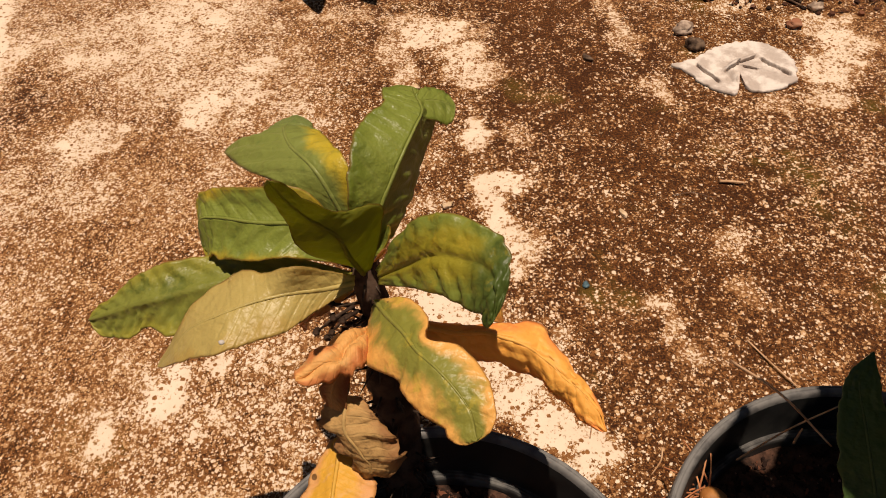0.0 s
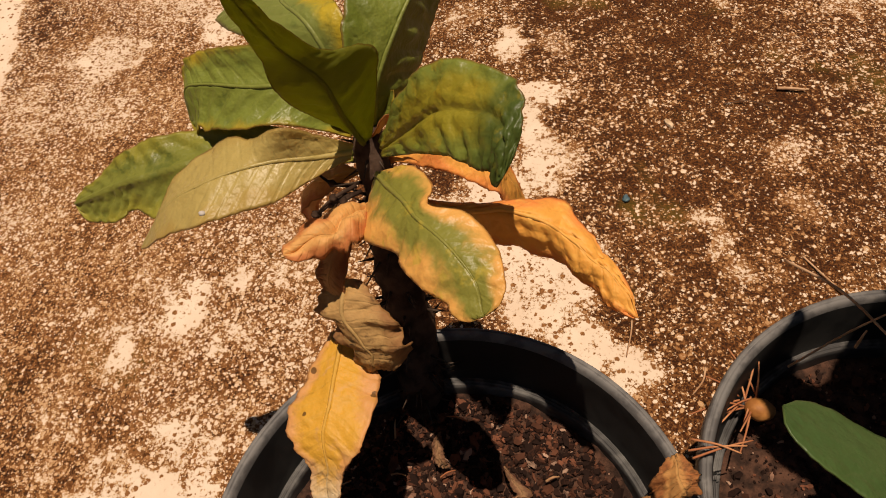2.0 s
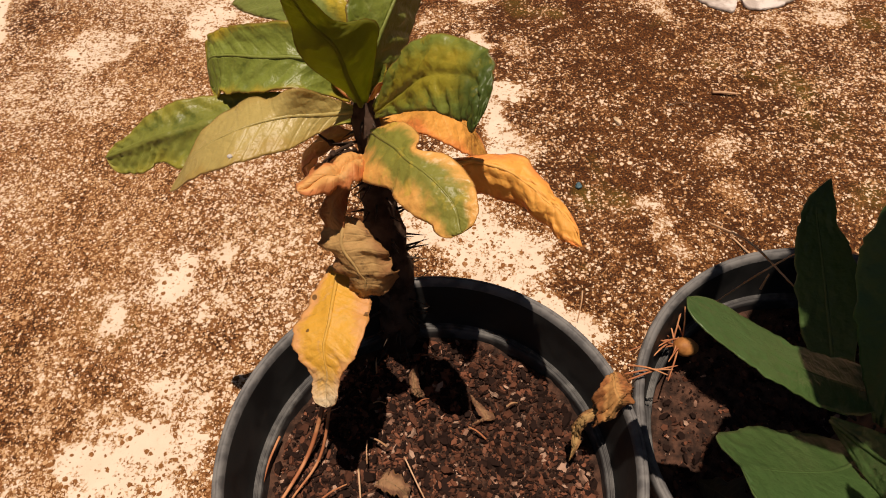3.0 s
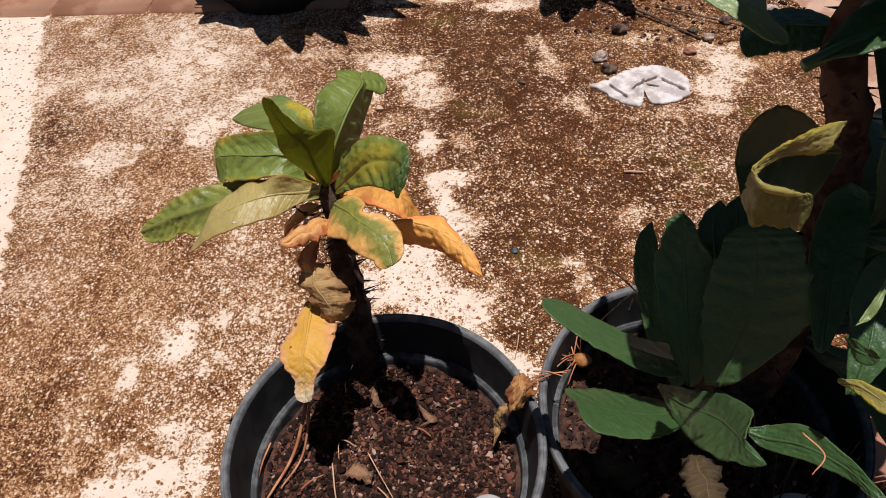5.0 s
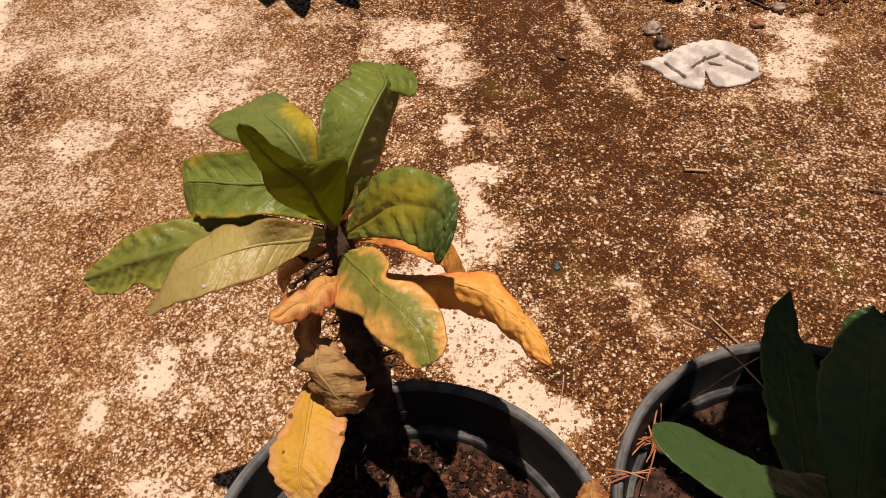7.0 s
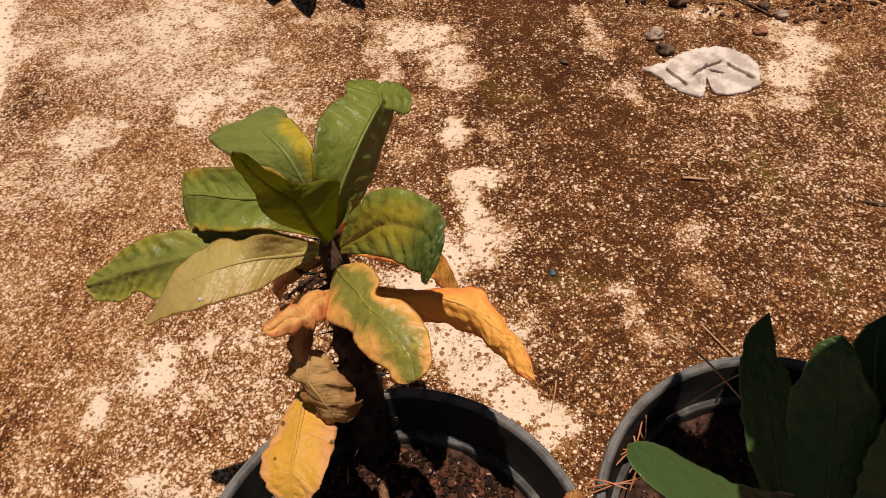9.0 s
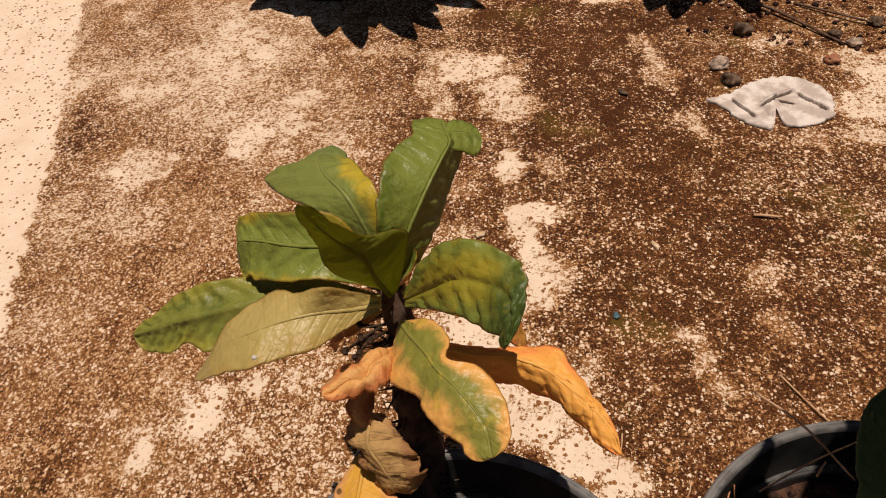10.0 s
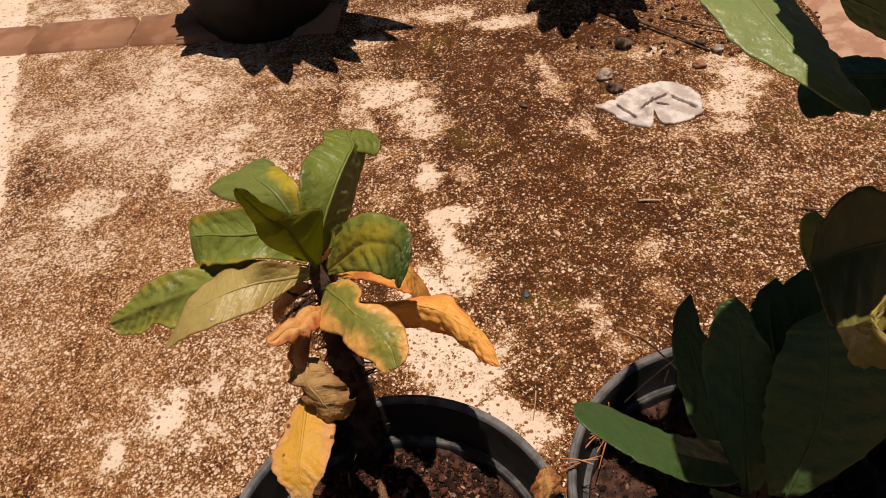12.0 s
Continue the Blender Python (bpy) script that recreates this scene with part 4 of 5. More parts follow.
pblade([(-0.003, 0.200, 0.310), (-0.022, 0.200, 0.304), (-0.040, 0.205, 0.287), (-0.048, 0.218, 0.248)], [(-0.024, 0.190, 0.300), (-0.040, 0.195, 0.283)],
       [(-0.020, 0.212, 0.304), (-0.034, 0.216, 0.285)], material=M_PINKDRY, label="small withered orange leaf", seed=15, crumple=0.002)
pblade([(0.002, 0.158, 0.320), (-0.004, 0.144, 0.318), (-0.007, 0.136, 0.310), (-0.008, 0.132, 0.300)], [(-0.012, 0.147, 0.314), (-0.014, 0.139, 0.307)],
       [(0.003, 0.138, 0.316), (0.000, 0.132, 0.308)], material=M_RIMDEAD, label="small withered brown leaf", seed=16, crumple=0.003)


lump("speck", Vector((-0.054, 0.1425, 0.3492)) - P0, (0.0016, 0.0013, 0.0010), M_PEBBLE, plant, seed=2, detail=2)


def young_shoots():
    """Thin dark stalks and dried flower beads beside the crown, and short young leaves in it."""
    rnd = random.Random(12)
    for k in range(7):
        a = Vector((rnd.uniform(-0.008, 0.0), rnd.uniform(0.18, 0.195), rnd.uniform(0.29, 0.322)))
        b = a + Vector((rnd.uniform(-0.022, -0.010), rnd.uniform(-0.012, 0.006), rnd.uniform(-0.018, 0.006)))
        m = (a + b) / 2 + Vector((0, rnd.uniform(-0.004, 0.004), rnd.uniform(-0.006, 0.006)))
        v, f = tube(rel([a, m, b], P0), (0.0012, 0.0009, 0.0005), 6)
        stalk = mesh_object("dried_stalk", v, f, M_STEM, plant, "dark dried flower stalk")
        for q in (m, b):
            lump("dried_bead", q - P0, (0.0022, 0.0022, 0.0025), M_STEM, stalk, seed=k, detail=1)
    for k in range(6):
        a = 2 * math.pi * k / 6 + 0.4
        o = Vector((math.cos(a), math.sin(a), 0))
        c = Vector((0.002, 0.208, 0.322))
        t = Vector((-o.y, o.x, 0)) * 0.004
        p1, p2, p3 = c + o * 0.006 + Vector((0, 0, 0.010)), c + o * 0.012 + Vector((0, 0, 0.019)), c + o * 0.016 + Vector((0, 0, 0.028))
        pblade([c, p1, p2, p3], [p1 - t, p2 - t], [p1 + t, p2 + t], material=M_PINKDRY if k % 2 else M_LEAF_EDGE, label="tiny young leaf", seed=40 + k, n=14, across=6, rib=False)


young_shoots()

# ---- the dark plant in the second pot ----
dark = tagged(thing("succulent_shrub", (0.32, 0.085, 0.13)), "dense dark green leafy succulent shrub", "potted plant")
Q0 = Vector(dark.location)


def dblade(M, A, B, ends=(None, None), **kw):
    kw.setdefault("material", M_DARKLEAF)
    kw.setdefault("label", "dark green smooth leaf")
    ends = tuple(None if e is None else tuple(Vector(e) - Q0) for e in ends)
    return blade(dark, rel(M, Q0), rel(A, Q0), rel(B, Q0), ends, **kw)


def dleaf(spine, half, **kw):
    kw.setdefault("material", M_DARKLEAF)
    kw.setdefault("label", "dark green smooth leaf")
    return leaf(dark, rel(spine, Q0), half, **kw)


spiny_stem(dark, rel([(0.335, 0.095, 0.12), (0.36, 0.12, 0.25), (0.36, 0.145, 0.40), (0.335, 0.148, 0.48), (0.345, 0.15, 0.56)], Q0), (0.017, 0.016, 0.013, 0.012, 0.011), 80, 5)
spiny_stem(dark, rel([(0.30, 0.075, 0.12), (0.295, 0.075, 0.20), (0.292, 0.075, 0.27)], Q0), (0.013, 0.010, 0.003), 30, 6)
def dfan(rows, tip, **kw):
    kw.setdefault("material", M_DARKLEAF)
    kw.setdefault("label", "dark green smooth leaf")
    kw.setdefault("pucker", 0.02)
    return fan(dark, [rel(r, Q0) for r in rows], tuple(Vector(tip) - Q0), **kw)


dblade([(0.30, 0.07, 0.26), (0.255, 0.062, 0.29), (0.213, 0.060, 0.317), (0.166, 0.076, 0.341)], [(0.245, 0.045, 0.295), (0.203, 0.044, 0.327)], [(0.262, 0.080, 0.282), (0.224, 0.075, 0.305)], seed=21, label="smooth green leaf reaching over the rim")
dblade([(0.28, 0.05, 0.25), (0.243, 0.026, 0.280), (0.213, 0.015, 0.303), (0.183, 0.008, 0.325)], [(0.238, 0.049, 0.266), (0.204, 0.041, 0.288)], [(0.249, 0.006, 0.296), (0.222, -0.010, 0.312)],
       ((0.186, 0.030, 0.305), (0.198, -0.014, 0.326)), seed=22, label="broad smooth green leaf", ragged=0.02)
dblade([(0.375, 0.11, 0.37), (0.388, 0.120, 0.41), (0.390, 0.135, 0.435), (0.380, 0.150, 0.455)], [(0.370, 0.128, 0.410), (0.374, 0.142, 0.435)], [(0.405, 0.112, 0.412), (0.408, 0.128, 0.436)], seed=33)
dfan([((0.249, 0.056, 0.270), (0.249, 0.054, 0.269), (0.250, 0.051, 0.267)),
      ((0.265, 0.034, 0.298), (0.257, 0.027, 0.291), (0.251, 0.011, 0.291)),
      ((0.271, 0.008, 0.333), (0.264, -0.002, 0.325), (0.248, -0.024, 0.331)),
      ((0.271, -0.018, 0.361), (0.261, -0.029, 0.356), (0.249, -0.043, 0.356)),
      ((0.258, -0.041, 0.373), (0.257, -0.047, 0.375), (0.254, -0.050, 0.366))],
     (0.263, -0.057, 0.378), point=0.7, seed=23, label="broad smooth green leaf", pucker=0.02, wave=0.05, waves=3)
dfan([((0.286, -0.000, 0.310), (0.286, -0.002, 0.309), (0.286, -0.004, 0.308)),
      ((0.298, -0.001, 0.315), (0.295, -0.007, 0.310), (0.293, -0.011, 0.306)),
      ((0.312, -0.009, 0.329), (0.310, -0.018, 0.322), (0.310, -0.026, 0.319)),
      ((0.325, -0.032, 0.336), (0.324, -0.037, 0.332), (0.324, -0.042, 0.330)),
      ((0.332, -0.053, 0.341), (0.330, -0.055, 0.339), (0.329, -0.058, 0.337))],
     (0.341, -0.073, 0.337), point=1.0, seed=24, label="narrow smooth green leaf", pucker=0.02)
# cupped leaf whose end rolls over, with a sunlit yellow rim
dfan([((0.323, 0.092, 0.450), (0.323, 0.091, 0.448), (0.323, 0.089, 0.446)),
      ((0.298, 0.096, 0.471), (0.304, 0.089, 0.449), (0.295, 0.055, 0.438)),
      ((0.279, 0.095, 0.476), (0.278, 0.079, 0.454), (0.265, 0.029, 0.456)),
      ((0.266, 0.084, 0.470), (0.265, 0.072, 0.455), (0.261, 0.042, 0.452))],
     (0.261, 0.074, 0.456), seed=29, label="broad dark cupped leaf", pucker=0.02, material=M_RIMLEAF)
dfan([((0.233, -0.004, 0.521), (0.234, -0.005, 0.520), (0.234, -0.006, 0.519)),
      ((0.244, 0.005, 0.522), (0.247, 0.008, 0.518), (0.250, 0.010, 0.514)),
      ((0.260, 0.017, 0.521), (0.264, 0.018, 0.516), (0.265, 0.018, 0.508)),
      ((0.276, 0.031, 0.515), (0.277, 0.028, 0.511), (0.276, 0.024, 0.506))],
     (0.285, 0.036, 0.511), point=1.0, seed=35, material=M_YELLOWISH, label="yellow-green rolled leaf edge", rib=False, crumple=0.001, cup=0.1)
dfan([((0.233, -0.005, 0.520), (0.239, 0.006, 0.502), (0.245, 0.020, 0.482)),
      ((0.238, -0.010, 0.516), (0.241, -0.005, 0.500), (0.249, 0.011, 0.475)),
      ((0.246, -0.010, 0.514), (0.252, -0.006, 0.497), (0.255, 0.001, 0.483)),
      ((0.254, -0.009, 0.511), (0.256, -0.010, 0.504), (0.256, -0.012, 0.494))],
     (0.259, -0.009, 0.506), seed=39, material=M_RIMLEAF, label="olive lip of the cupped leaf", rib=False, cup=0.05, wave=0.06)
dfan([((0.232, -0.006, 0.522), (0.232, -0.008, 0.522), (0.232, -0.008, 0.520)),
      ((0.236, -0.011, 0.519), (0.236, -0.013, 0.519), (0.236, -0.013, 0.517)),
      ((0.245, -0.011, 0.516), (0.245, -0.013, 0.516), (0.245, -0.013, 0.514))],
     (0.254, -0.011, 0.512), point=1.0, seed=36, material=M_YELLOWISH, label="yellow-green rolled leaf edge", rib=False, cup=0.2, step_rows=8, across=8, ragged=0.02)
# leaves behind and beside the cup
dfan([((0.323, 0.031, 0.347), (0.326, 0.029, 0.347), (0.329, 0.029, 0.350)),
      ((0.321, 0.055, 0.365), (0.335, 0.061, 0.364), (0.346, 0.055, 0.366)),
      ((0.327, 0.086, 0.381), (0.345, 0.092, 0.383), (0.359, 0.082, 0.383)),
      ((0.337, 0.106, 0.392), (0.352, 0.112, 0.393), (0.364, 0.105, 0.394))],
     (0.354, 0.118, 0.401), seed=41)
dfan([((0.327, -0.003, 0.353), (0.330, -0.004, 0.354), (0.333, -0.005, 0.356)),
      ((0.330, 0.018, 0.369), (0.339, 0.015, 0.373), (0.349, 0.009, 0.375)),
      ((0.337, 0.044, 0.380), (0.349, 0.042, 0.386), (0.360, 0.035, 0.389))],
     (0.359, 0.064, 0.398), seed=42)
dfan([((0.317, 0.006, 0.394), (0.317, 0.006, 0.394), (0.317, 0.005, 0.393)),
      ((0.316, -0.001, 0.402), (0.316, -0.005, 0.399), (0.315, -0.009, 0.396)),
      ((0.318, -0.008, 0.405), (0.319, -0.012, 0.403), (0.317, -0.015, 0.400))],
     (0.320, -0.016, 0.408), seed=34, label="small green leaf", step_rows=8, across=10)
dfan([((0.334, 0.024, 0.421), (0.334, 0.023, 0.420), (0.334, 0.022, 0.419)),
      ((0.324, 0.013, 0.419), (0.325, 0.011, 0.417), (0.326, 0.009, 0.417)),
      ((0.320, 0.009, 0.413), (0.321, 0.007, 0.411), (0.322, 0.005, 0.411))],
     (0.314, 0.002, 0.410), point=1.0, seed=43, label="narrow pale green leaf", step_rows=8, across=10, material=M_PALEGREEN)
dfan([((0.316, -0.006, 0.372), (0.316, -0.006, 0.372), (0.316, -0.007, 0.371)),
      ((0.322, -0.010, 0.379), (0.322, -0.013, 0.378), (0.321, -0.016, 0.375)),
      ((0.328, -0.019, 0.384), (0.328, -0.023, 0.381), (0.326, -0.027, 0.377))],
     (0.338, -0.032, 0.382), seed=44, label="yellowing small leaf", step_rows=8, across=10, material=M_YELLOWISH)
# ragged dark leaves at the yard side
dfan([((0.269, 0.080, 0.230), (0.273, 0.078, 0.230), (0.278, 0.079, 0.233)),
      ((0.249, 0.114, 0.261), (0.263, 0.113, 0.264), (0.277, 0.109, 0.266)),
      ((0.241, 0.141, 0.291), (0.254, 0.140, 0.293), (0.271, 0.135, 0.293)),
      ((0.243, 0.157, 0.309), (0.249, 0.156, 0.310), (0.259, 0.149, 0.307))],
     (0.254, 0.166, 0.321), point=0.9, seed=25, label="broad dark leaf with a ragged tip", ragged=0.10)
dfan([((0.264, 0.051, 0.278), (0.268, 0.049, 0.278), (0.274, 0.050, 0.280)),
      ((0.247, 0.074, 0.314), (0.263, 0.072, 0.317), (0.286, 0.066, 0.322)),
      ((0.240, 0.097, 0.348), (0.259, 0.094, 0.352), (0.277, 0.087, 0.354)),
      ((0.246, 0.109, 0.371), (0.256, 0.108, 0.374), (0.265, 0.101, 0.371))],
     (0.256, 0.114, 0.381), seed=26, label="broad dark leaf with a ragged tip", ragged=0.07)
dfan([((0.273, 0.041, 0.293), (0.281, 0.039, 0.294), (0.290, 0.038, 0.298)),
      ((0.268, 0.063, 0.329), (0.294, 0.060, 0.339), (0.324, 0.048, 0.344)),
      ((0.270, 0.078, 0.359), (0.295, 0.077, 0.370), (0.323, 0.063, 0.372)),
      ((0.276, 0.089, 0.377), (0.294, 0.088, 0.385), (0.317, 0.078, 0.388))],
     (0.297, 0.095, 0.393), seed=32, label="broad dark leaf", ragged=0.06)
dfan([((0.277, 0.103, 0.342), (0.283, 0.100, 0.342), (0.290, 0.100, 0.345)),
      ((0.272, 0.121, 0.357), (0.281, 0.120, 0.360), (0.292, 0.115, 0.360)),
      ((0.275, 0.127, 0.364), (0.283, 0.128, 0.369), (0.290, 0.122, 0.366))],
     (0.285, 0.132, 0.374), seed=45, ragged=0.22, step_rows=8, across=14, label="small ragged dark leaf")
dfan([((0.290, 0.100, 0.345), (0.298, 0.097, 0.346), (0.306, 0.097, 0.350)),
      ((0.286, 0.120, 0.362), (0.295, 0.119, 0.365), (0.307, 0.114, 0.367)),
      ((0.288, 0.127, 0.371), (0.296, 0.129, 0.376), (0.306, 0.123, 0.376))],
     (0.299, 0.132, 0.381), seed=46, ragged=0.22, step_rows=8, across=14, label="small ragged dark leaf")
# small leaves past the cup
dfan([((0.346, 0.196, 0.301), (0.347, 0.195, 0.300), (0.348, 0.195, 0.301)),
      ((0.342, 0.210, 0.310), (0.347, 0.206, 0.316), (0.352, 0.196, 0.319)),
      ((0.342, 0.222, 0.321), (0.349, 0.215, 0.326), (0.355, 0.204, 0.327))],
     (0.352, 0.225, 0.331), seed=47, material=M_LEAF_EDGE, label="small green leaf with yellow margin", step_rows=9, across=12)
dfan([((0.298, 0.205, 0.517), (0.299, 0.204, 0.516), (0.300, 0.203, 0.515)),
      ((0.308, 0.201, 0.519), (0.305, 0.197, 0.509), (0.306, 0.192, 0.501)),
      ((0.321, 0.192, 0.517), (0.318, 0.187, 0.505), (0.316, 0.183, 0.496))],
     (0.334, 0.172, 0.498), seed=48, material=M_PALEGREEN, label="pale green leaf", step_rows=9)
# upper leaves
dblade([(0.247, 0.210, 0.535), (0.245, 0.180, 0.530), (0.258, 0.137, 0.520), (0.282, 0.108, 0.505)], [(0.222, 0.172, 0.532), (0.236, 0.137, 0.520)], [(0.270, 0.185, 0.522), (0.280, 0.150, 0.512)], seed=37, material=M_PALEGREEN, label="large pale green leaf", blunt=0.45)
dblade([(0.345, 0.155, 0.485), (0.318, 0.166, 0.482), (0.300, 0.172, 0.478), (0.283, 0.168, 0.470)], [(0.316, 0.150, 0.474), (0.298, 0.155, 0.470)], [(0.322, 0.185, 0.482), (0.303, 0.190, 0.478)], seed=38)
rnd = random.Random(77)
for k in range(22):
    # crown: a dense whorl out of view, added to keep the lower leaves in shade
    a = 2 * math.pi * k / 11 + rnd.uniform(-0.15, 0.15)
    top = Vector((0.345, 0.15, 0.565 + 0.012 * (k % 3) + 0.03 * (k // 11)))
    reach = 0.10 + 0.03 * (k % 2) if k < 11 else 0.075
    o = Vector((math.cos(a), math.sin(a), 0))
    if o.x < -0.3:
        reach = 0.115 if o.y < -0.45 else 0.086
    if o.y < -0.4:
        reach += 0.035
    tip = top + o * reach + Vector((0, 0, rnd.uniform(0.02, 0.06)))
    mid = top + o * reach * 0.5 + Vector((0, 0, 0.035))
    dleaf([tuple(top), tuple(mid), tuple(tip)], 0.034, seed=60 + k, blunt=0.9, n=26, across=10)

for k in range(6):
    # unseen leaves added to close the crown over the trunk and block light
    a = 2 * math.pi * k / 6 + 0.3
    o = Vector((math.cos(a), math.sin(a), 0))
    c = Vector((0.335, 0.145, 0.60 + 0.006 * k))
    dleaf([tuple(c - o * 0.05), tuple(c + Vector((0, 0, 0.012))), tuple(c + o * 0.06)], 0.036, seed=140 + k, blunt=0.9, n=22, across=8)
for k, (x, y, z, turn) in enumerate(((0.335, 0.075, 0.535, 0.3), (0.40, 0.08, 0.55, 2.2), (0.355, 0.10, 0.55, 2.8), (0.40, 0.14, 0.54, 0.9))):
    # broad leaves low in the crown, added to shade the foliage below
    o = Vector((math.cos(turn), math.sin(turn), 0.1))
    c = Vector((x, y, z))
    dleaf([tuple(c - o * 0.07), tuple(c + Vector((0, 0, 0.012))), tuple(c + o * 0.07)], 0.042, seed=160 + k, blunt=0.9, n=22, across=8)
for k in range(18):
    # unseen thick growth on the trunk's other side, added to block light there
    a = rnd.uniform(-1.3, 1.6)
    low = rnd.uniform(0.20, 0.50)
    foot = Vector((0.37, 0.13, low))
    o = Vector((math.cos(a), math.sin(a), 0))
    tip = foot + o * rnd.uniform(0.12, 0.17) + Vector((0.02, 0, rnd.uniform(0.02, 0.07)))
    dleaf([tuple(foot), tuple((foot + tip) / 2 + Vector((0, 0, 0.03))), tuple(tip)], 0.034, seed=110 + k, blunt=0.9, n=22, across=8)

# ---- cloth on the ground ----
def rag():
    """A dirty round cloth laid flat, slit on one side, with a few hard creases."""
    c = Vector((0.395, 0.803, 0))
    # angle (degrees) and reach of the outline
    knots = [(0, 0.076), (25, 0.078), (50, 0.072), (70, 0.065), (90, 0.057), (110, 0.052), (140, 0.052), (160, 0.060), (170, 0.074), (176, 0.092), (181, 0.078), (195, 0.066), (215, 0.062), (240, 0.058), (253, 0.058), (258, 0.054), (263, 0.016), (268, 0.013), (273, 0.040), (280, 0.050), (290, 0.052), (315, 0.062), (340, 0.074), (360, 0.076)]
    creases = [((0.341, 0.807), (0.362, 0.775), 0.006), ((0.377, 0.797), (0.391, 0.812), 0.008), ((0.391, 0.812), (0.417, 0.826), 0.006), ((0.404, 0.806), (0.416, 0.802), 0.004), ((0.431, 0.819), (0.458, 0.789), 0.006),
               ((0.384, 0.777), (0.379, 0.797), 0.007)]
    verts, faces = [], []
    rings, sides = 80, 300
    for i in range(rings + 1):
        for j in range(sides):
            a = 360 * j / sides
            reach = np.interp(a, [k[0] for k in knots], [k[1] for k in knots]) * (1 + 0.05 * noise.noise(Vector((math.cos(radians(a)) * 7, math.sin(radians(a)) * 7, 1.7))) + 0.02 * noise.noise(Vector((math.cos(radians(a)) * 24, math.sin(radians(a)) * 24, 5.1))))
            k = i / rings
            q = c + Vector((math.cos(radians(a)), math.sin(radians(a)), 0)) * reach * k
            z = 0.0036 + 0.0011 * noise.noise(q * 30) + 0.0022 * abs(noise.noise(q * 62)) + 0.0014 * abs(noise.noise(q * 140 + Vector((3, 1, 0)))) + 0.0005 * noise.noise(q * 300)
            slip = Vector((0, 0, 0))
            for p0, p1, h in creases:
                p0, p1 = Vector((*p0, 0)), Vector((*p1, 0))
                d = p1 - p0
                t = max(0.0, min(1.0, (q - p0).dot(d) / d.length_squared))
                off = q - (p0 + d * t)
                side = off.dot(Vector((-d.y, d.x, 0)).normalized())
                fade = math.exp(-max(0.0, off.length - abs(side)) / 0.003)
                z += h * fade * (0.9 * math.exp(-((side - 0.0015) / 0.002) ** 2) - 1.0 * math.exp(-((side + 0.0015) / 0.0015) ** 2))
                slip -= Vector((-d.y, d.x, 0)).normalized() * 0.0042 * fade * math.exp(-((side - 0.0012) / 0.0018) ** 2)
            rim = max(0.0, (k - 0.9) / 0.1)
            z = max(z, 0.0012) * (1 - 0.25 * rim ** 3)
            verts.append(q + slip + Vector((0, 0, z)))
    for i in range(rings):
        for j in range(sides):
            k = (j + 1) % sides
            faces.append((i * sides + j, i * sides + k, (i + 1) * sides + k, (i + 1) * sides + j))
    base = len(verts)
    for j in range(sides):
        v = verts[rings * sides + j]
        verts.append(Vector((v.x, v.y, 0.0005)))
    for j in range(sides):
        k = (j + 1) % sides
        faces.append((rings * sides + j, rings * sides + k, base + k, base + j))
    return tagged(mesh_object("cloth", verts, faces, M_RAG), "crumpled dirty white cloth lying on concrete", "cloth")


rag()


# ---- stones, sticks and scraps on the concrete ----
def stone(place, size, material, label, category, seed, turn=0.0, name="stone"):
    ob = lump(name, (place[0], place[1], size[2] * 0.75), size, material, seed=seed, turn=turn, detail=3, rough=0.55)
    return tagged(ob, label, category, "bits on the concrete")


stone((0.333, 0.890), (0.014, 0.011, 0.008), M_STONE, "small pale grey stone on concrete", "stone", 1, 0.3)
stone((0.343, 0.852), (0.013, 0.010, 0.008), M_LUMP, "dark earth clod beside the cloth", "clod", 2, -0.3, "earth_clod")
stone((0.378, 0.978), (0.012, 0.012, 0.010), M_LUMP, "dark earth clod on concrete", "clod", 3, 0, "earth_clod")
stone((0.490, 0.902), (0.012, 0.008, 0.007), M_BRICK, "small reddish stone on concrete", "stone", 4)
stone((0.508, 0.967), (0.009, 0.008, 0.007), M_LUMP, "dark earth clod on concrete", "clod", 5, 0, "earth_clod")
stone((0.531, 0.945), (0.010, 0.008, 0.006), M_STONE, "small grey stone on concrete", "stone", 6)
stone((0.011, 0.542), (0.007, 0.004, 0.003), M_CREAM, "tiny pale stone chip on concrete", "stone", 7, 0.5)
stone((-0.047, 0.758), (0.006, 0.005, 0.004), M_CREAM, "tiny pale stone chip on concrete", "stone", 8)
stone((0.216, 0.536), (0.003, 0.0065, 0.002), M_CREAM, "small cream chip on concrete", "stone", 9, 0.5)
stone((0.192, 0.826), (0.008, 0.004, 0.003), M_LUMP, "small dark bark bit on concrete", "bark bit", 10, -0.7, "bark_bit")
stone((0.66, 1.02), (0.018, 0.014, 0.012), M_STONE, "pale stone at the yard's edge", "stone", 11)
stone((0.575, 1.00), (0.010, 0.009, 0.007), M_LUMP, "dark earth clod on concrete", "clod", 12, 0, "earth_clod")
M_BLUE = two_tone("blue_plastic", (0.04, 0.085, 0.105), (0.07, 0.125, 0.145), 200, 0.5)
stone((0.167, 0.432), (0.0035, 0.0045, 0.0018), M_BLUE, "tiny blue plastic scrap on concrete", "scrap", 13, 0, "plastic_scrap")


def stick(points, radius, material, label, name="straw", category="straw", group="dry straws"):
    o = Vector(points[0])
    v, f = tube(rel(points, o), (radius, radius * 0.9, radius * 0.6), 6, 14)
    ob = mesh_object(name, v, f, material)
    ob.location = o
    return tagged(ob, label, category, group)


